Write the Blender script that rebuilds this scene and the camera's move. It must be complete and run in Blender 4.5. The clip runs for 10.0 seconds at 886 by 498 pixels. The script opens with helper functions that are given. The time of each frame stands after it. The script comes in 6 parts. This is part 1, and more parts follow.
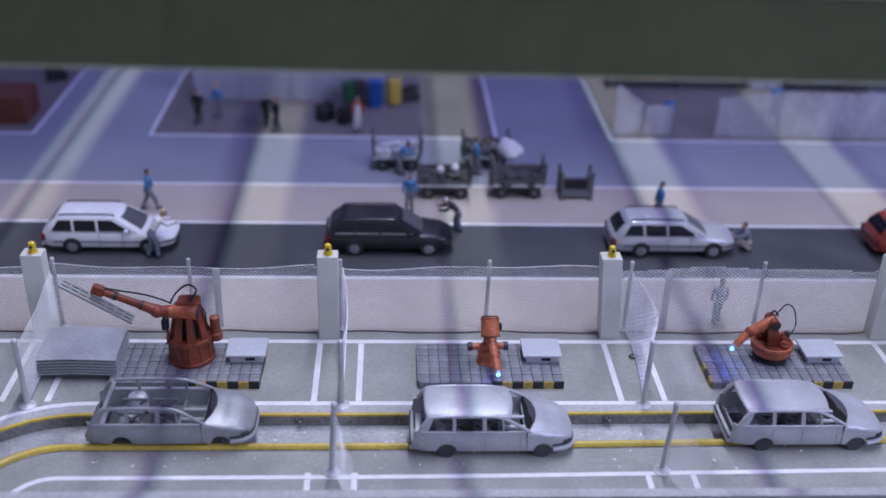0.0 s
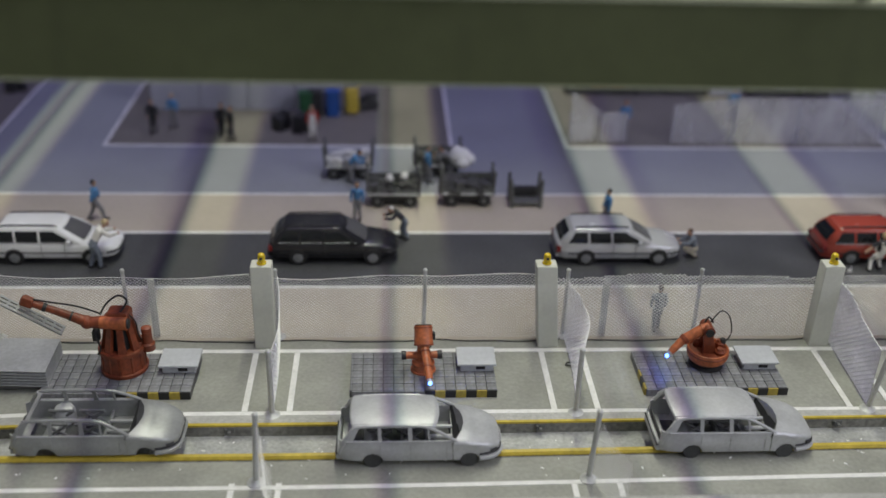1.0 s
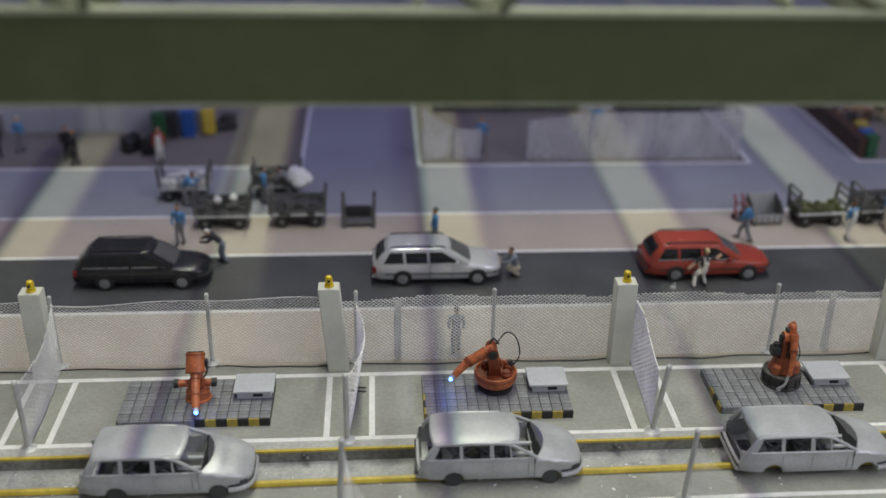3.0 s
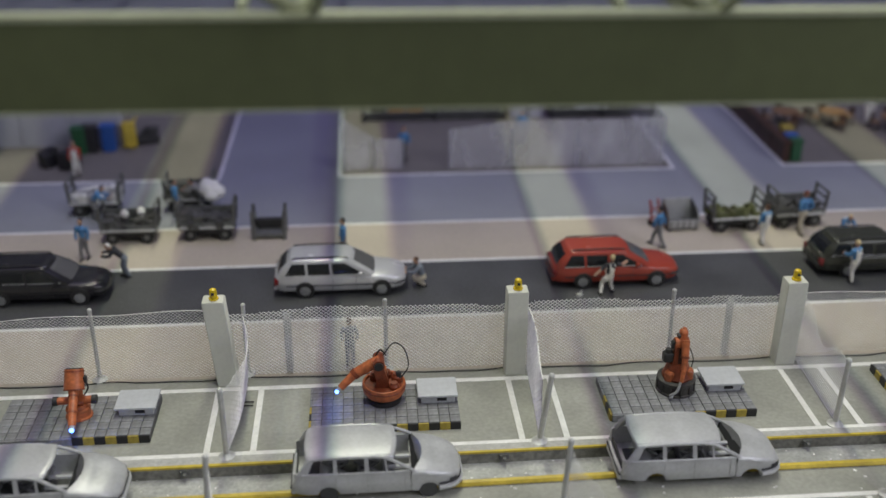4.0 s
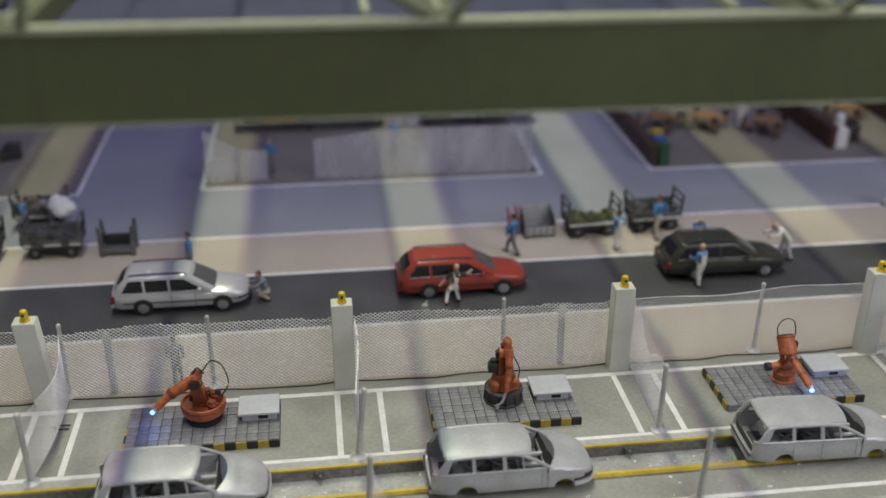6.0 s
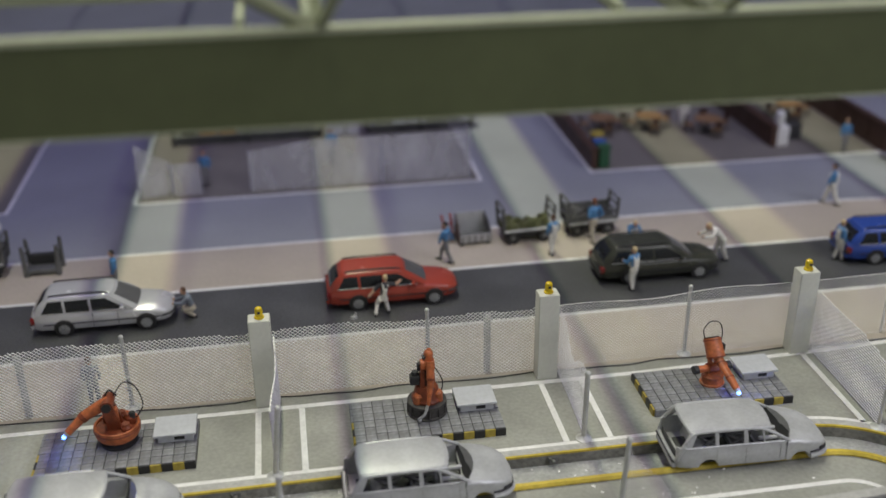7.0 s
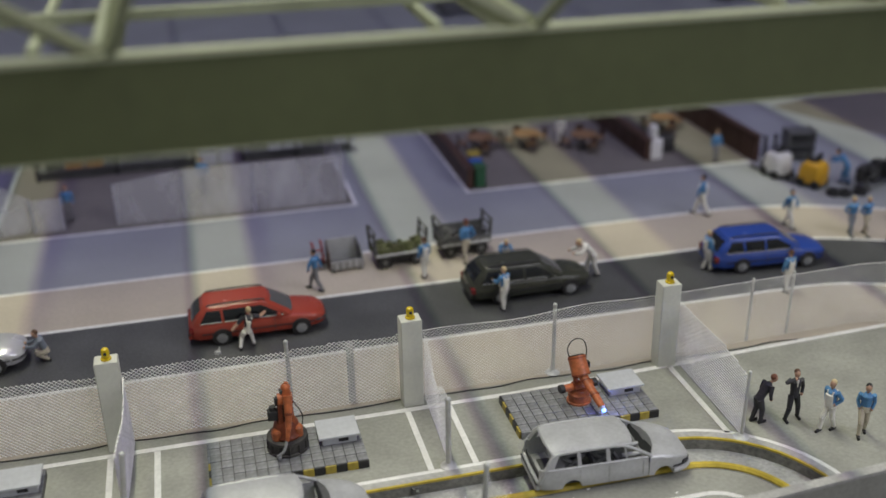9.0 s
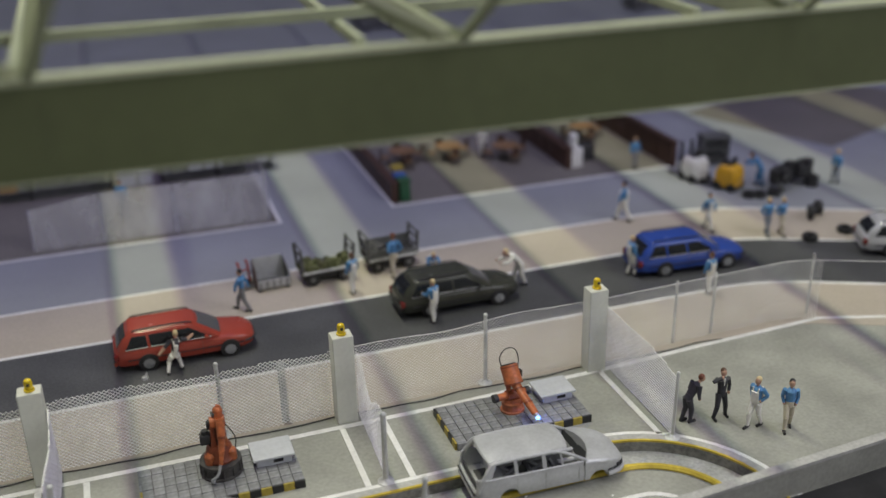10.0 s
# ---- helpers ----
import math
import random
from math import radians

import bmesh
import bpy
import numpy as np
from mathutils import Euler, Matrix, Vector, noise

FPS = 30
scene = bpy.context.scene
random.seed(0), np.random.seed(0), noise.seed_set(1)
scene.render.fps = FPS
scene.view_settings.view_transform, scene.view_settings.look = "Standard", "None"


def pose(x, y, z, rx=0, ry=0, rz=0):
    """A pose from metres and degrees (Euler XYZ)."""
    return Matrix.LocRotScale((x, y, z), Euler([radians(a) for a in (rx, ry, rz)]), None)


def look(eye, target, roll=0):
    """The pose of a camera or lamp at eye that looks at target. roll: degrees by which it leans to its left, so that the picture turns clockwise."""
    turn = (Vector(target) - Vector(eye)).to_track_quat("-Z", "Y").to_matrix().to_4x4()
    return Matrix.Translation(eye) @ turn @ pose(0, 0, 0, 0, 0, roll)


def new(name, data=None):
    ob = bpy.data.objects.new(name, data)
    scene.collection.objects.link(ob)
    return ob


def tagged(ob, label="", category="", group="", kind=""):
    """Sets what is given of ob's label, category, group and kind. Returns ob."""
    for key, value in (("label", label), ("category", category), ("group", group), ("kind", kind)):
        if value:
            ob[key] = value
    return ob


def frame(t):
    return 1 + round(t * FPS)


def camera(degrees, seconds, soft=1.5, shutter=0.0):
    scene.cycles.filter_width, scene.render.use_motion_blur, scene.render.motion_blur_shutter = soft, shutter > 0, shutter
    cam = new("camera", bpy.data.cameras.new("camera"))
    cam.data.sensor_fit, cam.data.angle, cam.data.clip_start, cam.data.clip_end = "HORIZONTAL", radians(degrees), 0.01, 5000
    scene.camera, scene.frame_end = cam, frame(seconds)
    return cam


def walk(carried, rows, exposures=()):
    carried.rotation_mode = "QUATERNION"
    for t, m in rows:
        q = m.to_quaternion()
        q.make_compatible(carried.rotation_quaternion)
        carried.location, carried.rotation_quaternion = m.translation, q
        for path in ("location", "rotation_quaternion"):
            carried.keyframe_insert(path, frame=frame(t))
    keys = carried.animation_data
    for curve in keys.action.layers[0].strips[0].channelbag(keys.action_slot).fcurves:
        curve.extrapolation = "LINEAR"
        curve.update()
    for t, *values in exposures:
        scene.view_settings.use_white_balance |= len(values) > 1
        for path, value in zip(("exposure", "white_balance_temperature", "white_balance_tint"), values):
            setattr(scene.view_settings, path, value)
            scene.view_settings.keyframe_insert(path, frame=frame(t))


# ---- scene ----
# The model hall is built in centimetres (scale about 1:87); U turns them into metres.
U = 0.01
cam = camera(46.8, 10.0, soft=1.55)
cam.data.dof.use_dof, cam.data.dof.focus_distance, cam.data.dof.aperture_fstop = True, 0.345, 7.5
ROWS = [
    (0, -7.712, -31.347, 20.791, -3.362, -28.491, 1.995),
    (0.5, -6.699, -31.381, 20.819, -3.606, -28.246, 1.823),
    (1, -5.455, -31.376, 20.842, -3.463, -28.046, 1.641),
    (1.5, -3.819, -31.386, 20.844, -3.331, -27.633, 1.415),
    (2, -1.841, -31.259, 20.808, -3.815, -27.393, 1.310),
    (2.5, 0.061, -31.013, 20.749, -3.815, -27.278, 1.113),
    (4, 5.473, -30.628, 20.364, -4.652, -26.355, 0.318),
    (4.5, 6.885, -30.640, 20.310, -5.343, -26.106, 0.298),
    (5, 7.920, -30.683, 20.364, -5.826, -25.977, 0.318),
    (5.5, 8.971, -30.656, 20.373, -6.848, -26.047, 0.592),
    (7, 12.154, -30.198, 20.195, -8.780, -25.681, -0.778),
    (7.5, 13.113, -30.038, 20.121, -10.012, -25.455, -0.943),
    (8, 13.827, -29.979, 20.078, -11.019, -25.097, -1.112),
    (8.5, 14.194, -29.905, 20.023, -12.200, -24.866, -1.053),
    (9, 14.267, -29.837, 19.975, -13.970, -24.571, -1.071),
    (9.5, 14.196, -29.850, 19.967, -15.979, -24.300, -1.054),
    (10, 14.099, -29.813, 19.982, -18.667, -23.890, -1.297),
]
# seconds, stops, kelvin, tint: the welding lamps flash and turn the picture blue
EXPOSURES = [(0.0, 0.16, 5150, 35), (0.1, 0.0, 6450, 11), (3.5, 0.0, 6450, 11)]
for flash, kelvin, tint, calm in ((4.5, 6150, 16, 6600), (5.5, 5450, 30, 6640), (7.5, 5600, 27, 6700), (8.5, 5800, 23, 6700), (9.5, 6600, 12, 6700)):
    EXPOSURES += [(flash - 0.1, 0.02, calm, 10), (flash, 0.07, kelvin, tint), (flash + 0.1, 0.02, calm, 10)]
EXPOSURES.append((10.0, 0.06, 6700, 10))
walk(cam, [(t, pose(x * U, y * U, z * U, 0, 0, yaw) @ pose(0, 0, 0, 90 + pitch) @ pose(0, 0, 0, 0, 0, roll))
           for t, x, y, z, yaw, pitch, roll in ROWS], EXPOSURES)

# ---- light ----
world = bpy.data.worlds.new("world")
scene.world = world
world.use_nodes = True
world.node_tree.nodes["Background"].inputs[0].default_value = (0.50, 0.40, 0.92, 1)
world.node_tree.nodes["Background"].inputs[1].default_value = 0.075


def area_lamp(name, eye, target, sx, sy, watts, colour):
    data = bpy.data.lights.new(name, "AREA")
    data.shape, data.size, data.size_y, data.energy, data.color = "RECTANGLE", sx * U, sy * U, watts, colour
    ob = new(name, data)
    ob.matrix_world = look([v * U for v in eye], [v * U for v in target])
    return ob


# a long coloured strip lamp hangs over the layout (its rows of diodes give shadows coloured rims)
for dx, watts, tint in ((-1.7, 6.0, (0.97, 0.76, 0.70)), (0.0, 6.0, (0.93, 1.0, 0.68)), (1.7, 6.0, (0.78, 1.0, 0.66))):
    area_lamp("strip_lamp", (8.6 + dx, 40, 144), (8.6 + dx, 40.01, 0), 2.0, 170, watts, tint)
# two unseen fill lamps, added to soften and brighten from the viewer's side
area_lamp("room_fill", (-45, -78, 120), (5, 5, 0), 70, 70, 0.8, (0.86, 0.86, 1.0))
area_lamp("room_fill", (90, -66, 85), (25, 0, 8), 60, 60, 6.4, (0.87, 0.87, 1.0))
# violet fill lamp, added unseen over the hall to colour the shadows
area_lamp("violet_fill", (5, 30, 160), (5, 30.01, 0), 150, 150, 4.6, (0.50, 0.35, 1.0))


# ---- materials ----
def mat(name, c, rough=0.5, metal=0.0, grain=(9.0, 0.12), stain=(0.7, 0.12), bump=0.0, rand=0.0, spec=0.5):
    m = bpy.data.materials.new(name)
    m.use_nodes = True
    nt = m.node_tree
    N, L = nt.nodes, nt.links
    b = N["Principled BSDF"]
    b.inputs["Roughness"].default_value, b.inputs["Metallic"].default_value = rough, metal
    b.inputs["Specular IOR Level"].default_value = spec
    tc = N.new("ShaderNodeTexCoord")
    fac = None
    tex = []
    for scale, amount, det in ((grain[0], grain[1], 4.0), (stain[0], stain[1], 6.0)):
        n = N.new("ShaderNodeTexNoise")
        n.inputs["Scale"].default_value, n.inputs["Detail"].default_value = scale * 100, det
        L.new(tc.outputs["Object"], n.inputs["Vector"])
        r = N.new("ShaderNodeMapRange")
        r.inputs["From Min"].default_value, r.inputs["From Max"].default_value = 0.3, 0.7
        r.inputs["To Min"].default_value, r.inputs["To Max"].default_value = 1 - amount, 1 + amount
        L.new(n.outputs["Fac"], r.inputs["Value"])
        tex.append(n)
        if fac is None:
            fac = r.outputs[0]
        else:
            k = N.new("ShaderNodeMath")
            k.operation = "MULTIPLY"
            L.new(fac, k.inputs[0]), L.new(r.outputs[0], k.inputs[1])
            fac = k.outputs[0]
    if rand:
        oi = N.new("ShaderNodeObjectInfo")
        r = N.new("ShaderNodeMapRange")
        r.inputs["To Min"].default_value, r.inputs["To Max"].default_value = 1 - rand, 1 + rand
        L.new(oi.outputs["Random"], r.inputs["Value"])
        k = N.new("ShaderNodeMath")
        k.operation = "MULTIPLY"
        L.new(fac, k.inputs[0]), L.new(r.outputs[0], k.inputs[1])
        fac = k.outputs[0]
    v = N.new("ShaderNodeVectorMath")
    v.operation = "SCALE"
    v.inputs[0].default_value = c
    L.new(fac, v.inputs["Scale"])
    L.new(v.outputs[0], b.inputs["Base Color"])
    rr = N.new("ShaderNodeMapRange")
    rr.inputs["To Min"].default_value, rr.inputs["To Max"].default_value = max(rough - 0.12, 0.02), min(rough + 0.12, 1)
    L.new(tex[1].outputs["Fac"], rr.inputs["Value"]), L.new(rr.outputs[0], b.inputs["Roughness"])
    if bump:
        bp = N.new("ShaderNodeBump")
        bp.inputs["Strength"].default_value, bp.inputs["Distance"].default_value = bump, 0.0004
        L.new(tex[0].outputs["Fac"], bp.inputs["Height"]), L.new(bp.outputs[0], b.inputs["Normal"])
    return m


def glow(name, c, strength):
    m = bpy.data.materials.new(name)
    m.use_nodes = True
    b = m.node_tree.nodes["Principled BSDF"]
    b.inputs["Base Color"].default_value = (*c, 1)
    b.inputs["Emission Color"].default_value, b.inputs["Emission Strength"].default_value = (*c, 1), strength
    return m


def clear(name, c, alpha, rough=0.25):
    """Thin cloudy plastic: part lets light straight through, part is a glossy film."""
    m = bpy.data.materials.new(name)
    m.use_nodes = True
    N, L = m.node_tree.nodes, m.node_tree.links
    b = N["Principled BSDF"]
    b.inputs["Base Color"].default_value, b.inputs["Roughness"].default_value = (*c, 1), rough
    t = N.new("ShaderNodeBsdfTransparent")
    mix = N.new("ShaderNodeMixShader")
    n = N.new("ShaderNodeTexNoise")
    n.inputs["Scale"].default_value, n.inputs["Detail"].default_value = 60, 5
    mp = N.new("ShaderNodeMapping")
    mp.inputs["Scale"].default_value = (1.0, 1.0, 0.5)
    r = N.new("ShaderNodeMapRange")
    r.inputs["From Min"].default_value, r.inputs["From Max"].default_value = 0.25, 0.75
    r.inputs["To Min"].default_value, r.inputs["To Max"].default_value = alpha * 0.35, alpha * 1.65
    tc = N.new("ShaderNodeTexCoord")
    L.new(tc.outputs["Object"], mp.inputs[0]), L.new(mp.outputs[0], n.inputs["Vector"]), L.new(n.outputs["Fac"], r.inputs["Value"])
    L.new(r.outputs[0], mix.inputs[0]), L.new(t.outputs[0], mix.inputs[1]), L.new(b.outputs[0], mix.inputs[2])
    L.new(mix.outputs[0], N["Material Output"].inputs[0])
    return m


def tinted(name, c):
    m = bpy.data.materials.new(name)
    m.use_nodes = True
    N, L = m.node_tree.nodes, m.node_tree.links
    t = N.new("ShaderNodeBsdfTransparent")
    t.inputs[0].default_value = (*c, 1)
    L.new(t.outputs[0], N["Material Output"].inputs[0])
    return m


M = dict(
    concrete=mat("concrete", (0.305, 0.31, 0.275), 0.6, grain=(7, 0.10), stain=(0.5, 0.17), bump=0.15),
    channel=mat("channel_metal", (0.42, 0.43, 0.42), 0.42, 0.2, grain=(8, 0.17), stain=(1.1, 0.24), bump=0.5),
    kerb=mat("kerb_grey", (0.42, 0.42, 0.40), 0.55, grain=(8, 0.15), stain=(0.8, 0.15), bump=0.2),
    pink=mat("pink_walkway", (0.455, 0.404, 0.337), 0.6, grain=(7, 0.07), stain=(0.25, 0.08)),
    asphalt=mat("asphalt", (0.066, 0.068, 0.072), 0.55, grain=(10, 0.25), stain=(0.4, 0.2), bump=0.2),
    bluefloor=mat("blue_grey_floor", (0.285, 0.30, 0.325), 0.5, grain=(7, 0.06), stain=(0.2, 0.09)),
    zone=mat("brown_grey_floor", (0.165, 0.153, 0.134), 0.6, grain=(6, 0.12), stain=(0.3, 0.12)),
    line=mat("white_line", (0.78, 0.78, 0.76), 0.55, grain=(7, 0.08), stain=(1.2, 0.10)),
    yellow=mat("yellow_paint", (0.54, 0.41, 0.05), 0.45, grain=(6, 0.12), stain=(0.8, 0.2)),
    black=mat("black_paint", (0.018, 0.018, 0.02), 0.45, grain=(6, 0.2), stain=(0.8, 0.2)),
    darkside=mat("channel_dark", (0.20, 0.20, 0.18), 0.8, grain=(6, 0.3), stain=(0.8, 0.3)),
    pillar=mat("pillar_paint", (0.64, 0.65, 0.59), 0.6, grain=(6, 0.04), stain=(0.9, 0.07)),
    steel=mat("fence_steel", (0.88, 0.88, 0.87), 0.42, 0.05, grain=(6, 0.1), stain=(0.9, 0.12)),
    post=mat("fence_post", (0.56, 0.57, 0.56), 0.45, 0.15, grain=(6, 0.1), stain=(0.9, 0.12)),
    hazard=mat("hazard_yellow", (0.40, 0.31, 0.05), 0.5, grain=(6, 0.2), stain=(0.9, 0.3)),
    tile=mat("pallet_tile", (0.215, 0.22, 0.232), 0.56, 0.1, grain=(8, 0.2), stain=(1.3, 0.2), rand=0.14, bump=0.3),
    bed=mat("pallet_bed", (0.11, 0.11, 0.115), 0.6, 0.2),
    box=mat("box_metal", (0.53, 0.55, 0.58), 0.4, 0.1, grain=(7, 0.05), stain=(0.9, 0.08)),
    shell=mat("bare_shell_metal", (0.50, 0.51, 0.525), 0.38, 0.25, grain=(9, 0.06), stain=(1.1, 0.12), bump=0.06),
    shelldark=mat("dull_shell_metal", (0.36, 0.37, 0.37), 0.40, 0.35, grain=(9, 0.06), stain=(1.1, 0.15), bump=0.06),
    # tones for inside the shells: the shade there is put into the colour
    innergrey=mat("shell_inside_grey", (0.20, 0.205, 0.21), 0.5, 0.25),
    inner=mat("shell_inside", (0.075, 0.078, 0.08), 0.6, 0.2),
    orange=mat("robot_orange", (0.215, 0.050, 0.020), 0.45, grain=(7, 0.22), stain=(1.6, 0.35), bump=0.2),
    orange2=mat("robot_orange_bright", (0.44, 0.125, 0.045), 0.45, grain=(7, 0.22), stain=(1.8, 0.3), bump=0.15),
    handred=mat("red_lacquer", (0.30, 0.05, 0.045), 0.5),
    drum=mat("worn_black_drum", (0.05, 0.047, 0.045), 0.55, grain=(8, 0.3), stain=(1.6, 0.35)),
    rubber=mat("rubber", (0.02, 0.02, 0.021), 0.6),
    sheet=mat("sheet_metal", (0.46, 0.47, 0.49), 0.36, 0.35, grain=(8, 0.1), stain=(0.8, 0.15), rand=0.1),
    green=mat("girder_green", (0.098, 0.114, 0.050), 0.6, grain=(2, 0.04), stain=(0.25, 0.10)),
    flange=mat("girder_lit_edge", (0.42, 0.45, 0.31), 0.55, grain=(3, 0.05), stain=(0.4, 0.10)),
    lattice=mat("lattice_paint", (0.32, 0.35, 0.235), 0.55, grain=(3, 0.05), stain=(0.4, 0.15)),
    # lattice paint with the shade of its sides put into the colour
    latticedark=mat("lattice_shaded", (0.19, 0.205, 0.125), 0.55, grain=(3, 0.05), stain=(0.4, 0.15)),
    glass=mat("dark_glass", (0.012, 0.014, 0.017), 0.12, grain=(3, 0.05), stain=(0.5, 0.1), spec=0.6),
    # grey base colour holds the screen's reflection and the grey interior behind
    screen=mat("grey_windscreen", (0.10, 0.10, 0.105), 0.16, grain=(3, 0.05), stain=(0.5, 0.1), spec=0.7),
    rim=mat("wheel_rim", (0.34, 0.35, 0.36), 0.38, 0.4),
    trim=mat("dark_trim", (0.025, 0.025, 0.027), 0.5),
    redlamp=mat("tail_lamp", (0.17, 0.014, 0.014), 0.25),
    headlamp=mat("head_lamp", (0.6, 0.62, 0.64), 0.15, 0.3),
    brown=mat("dark_brown_wood", (0.058, 0.026, 0.016), 0.5, grain=(6, 0.2), stain=(0.8, 0.2)),
    wood=mat("table_wood", (0.23, 0.13, 0.06), 0.5, grain=(6, 0.2), stain=(0.8, 0.2)),
    cart=mat("cart_steel", (0.15, 0.155, 0.152), 0.5, 0.35, grain=(7, 0.2), stain=(1.1, 0.25)),
    engine=mat("cast_parts", (0.10, 0.10, 0.097), 0.5, 0.4, grain=(7, 0.3), stain=(1.5, 0.4)),
    leafgreen=mat("olive_parts", (0.115, 0.125, 0.05), 0.6, grain=(7, 0.3), stain=(1.5, 0.3)),
    white=mat("white_plastic", (0.72, 0.72, 0.70), 0.5, grain=(6, 0.05), stain=(0.9, 0.06)),
    blueplastic=mat("blue_plastic", (0.02, 0.09, 0.34), 0.4),
    greenplastic=mat("green_plastic", (0.02, 0.10, 0.04), 0.5),
    orangebox=mat("orange_box", (0.30, 0.125, 0.025), 0.5),
    panelgrey=mat("grey_panel", (0.42, 0.43, 0.50), 0.5, grain=(5, 0.05), stain=(0.4, 0.08)),
    beacon=mat("beacon_yellow", (0.75, 0.55, 0.02), 0.25, grain=(6, 0.1), stain=(1, 0.1)),
    led=glow("blue_led", (0.10, 0.28, 1.0), 7.0),
    skin=mat("painted_skin", (0.50, 0.31, 0.22), 0.6),
    wallgrey=mat("room_wall", (0.35, 0.36, 0.37), 0.8, grain=(0.1, 0.05), stain=(0.02, 0.08)),
    roomfloor=mat("room_floor", (0.10, 0.10, 0.11), 0.7, grain=(0.2, 0.1), stain=(0.03, 0.1)),
    film=clear("clear_partition", (0.74, 0.74, 0.78), 0.34),
    # see-through tints for unseen sheets that colour the far hall's light
    roof=tinted("light_filter", (0.53, 0.525, 0.72)),
    roofdeep=tinted("deep_light_filter", (0.37, 0.36, 0.60)),
    rooffar=tinted("pale_light_filter", (0.55, 0.55, 0.66)),
    gutterpale=tinted("violet_filter", (0.40, 0.36, 0.62)),
    gutter=tinted("dark_violet_filter", (0.22, 0.17, 0.46)),
)


# ---- mesh helpers, all in centimetres ----
def quadring(bm, rings, mi=0, close=True, cap=True):
    """Skin a list of rings of equal length."""
    vs = [[bm.verts.new(p) for p in r] for r in rings]
    n = len(vs[0])
    for a, b in zip(vs, vs[1:]):
        for i in range(n if close else n - 1):
            j = (i + 1) % n
            bm.faces.new((a[i], a[j], b[j], b[i])).material_index = mi
    if cap:
        bm.faces.new(vs[0][::-1]).material_index = mi
        bm.faces.new(vs[-1]).material_index = mi
    return vs


def box(bm, x0, x1, y0, y1, z0, z1, mi=0, c=0.0, m=None):
    """A box, its upright and top edges cut by c."""
    if c:
        def ring(d, z):
            return [(x0 + d, y0 + c + d, z), (x0 + c + d, y0 + d, z), (x1 - c - d, y0 + d, z), (x1 - d, y0 + c + d, z),
                    (x1 - d, y1 - c - d, z), (x1 - c - d, y1 - d, z), (x0 + c + d, y1 - d, z), (x0 + d, y1 - c - d, z)]
        rings = [ring(0, z0), ring(0, z1 - c), ring(c * 0.7, z1)]
    else:
        rings = [[(x0, y0, z), (x1, y0, z), (x1, y1, z), (x0, y1, z)] for z in (z0, z1)]
    if m is not None:
        rings = [[m @ Vector(p) for p in r] for r in rings]
    quadring(bm, rings, mi)


def limb(bm, p0, p1, r0, r1=None, n=8, mi=0, flat=1.0):
    """A tapered round bar from p0 to p1; flat squeezes it across."""
    r1 = r0 if r1 is None else r1
    p0, p1 = Vector(p0), Vector(p1)
    d = (p1 - p0).normalized()
    a = d.cross(Vector((0, 0, 1)))
    a = Vector((1, 0, 0)) if a.length < 1e-3 else a.normalized()
    b = d.cross(a)
    quadring(bm, [[p + (a * math.cos(2 * math.pi * i / n) + b * math.sin(2 * math.pi * i / n) * flat) * r for i in range(n)] for p, r in ((p0, r0), (p1, r1))], mi)


def lathe(bm, c, profile, n=16, mi=0):
    """Turn (radius, height) pairs about the upright through c."""
    quadring(bm, [[(c[0] + r * math.cos(2 * math.pi * i / n), c[1] + r * math.sin(2 * math.pi * i / n), c[2] + z) for i in range(n)] for r, z in profile], mi)


def ball(bm, c, r, mi=0, n=8, sz=1.0):
    lathe(bm, c, [(r * max(math.sin(math.pi * k / 6), 0.05), -r * sz * math.cos(math.pi * k / 6)) for k in range(7)], n, mi)


def hose(bm, pts, r, mi=0, n=6, steps=6):
    """A round cable through pts, smoothed."""
    P = [Vector(p) for p in pts]
    path = []
    for i in range(len(P) - 1):
        a, b, c, d = P[max(i - 1, 0)], P[i], P[i + 1], P[min(i + 2, len(P) - 1)]
        for k in range(steps):
            t = k / steps
            path.append(0.5 * (2 * b + (c - a) * t + (2 * a - 5 * b + 4 * c - d) * t * t + (3 * b - 3 * c + d - a) * t ** 3))
    path.append(P[-1])
    rings = []
    for i, p in enumerate(path):
        d = (path[min(i + 1, len(path) - 1)] - path[max(i - 1, 0)]).normalized()
        a = d.cross(Vector((0.31, 0.2, 0.93))).normalized()
        b = d.cross(a)
        rings.append([p + (a * math.cos(2 * math.pi * k / n) + b * math.sin(2 * math.pi * k / n)) * r for k in range(n)])
    quadring(bm, rings, mi)


def strip(bm, left, right, z0, z1, mi=0):
    """A slab between two lines of (x, y) points."""
    quadring(bm, [[(l[0], l[1], z0), (r[0], r[1], z0), (r[0], r[1], z1), (l[0], l[1], z1)] for l, r in zip(left, right)], mi)


def mesh_of(name, bm, mats, smooth=35.0):
    bmesh.ops.recalc_face_normals(bm, faces=bm.faces)
    bm.transform(Matrix.Scale(U, 4))
    me = bpy.data.meshes.new(name)
    bm.to_mesh(me)
    bm.free()
    for m in mats if isinstance(mats, (list, tuple)) else [mats]:
        me.materials.append(M[m] if isinstance(m, str) else m)
    if smooth:
        me.shade_smooth()
        me.set_sharp_from_angle(angle=radians(smooth))
    return me


def part(name, bm, material, parent, label="", kind="", smooth=35.0):
    ob = new(name, mesh_of(name, bm, material, smooth))
    ob.parent = parent
    return tagged(ob, label, kind=kind)


def at(x, y, z=0.0, rz=0.0):
    return pose(x * U, y * U, z * U, 0, 0, rz)


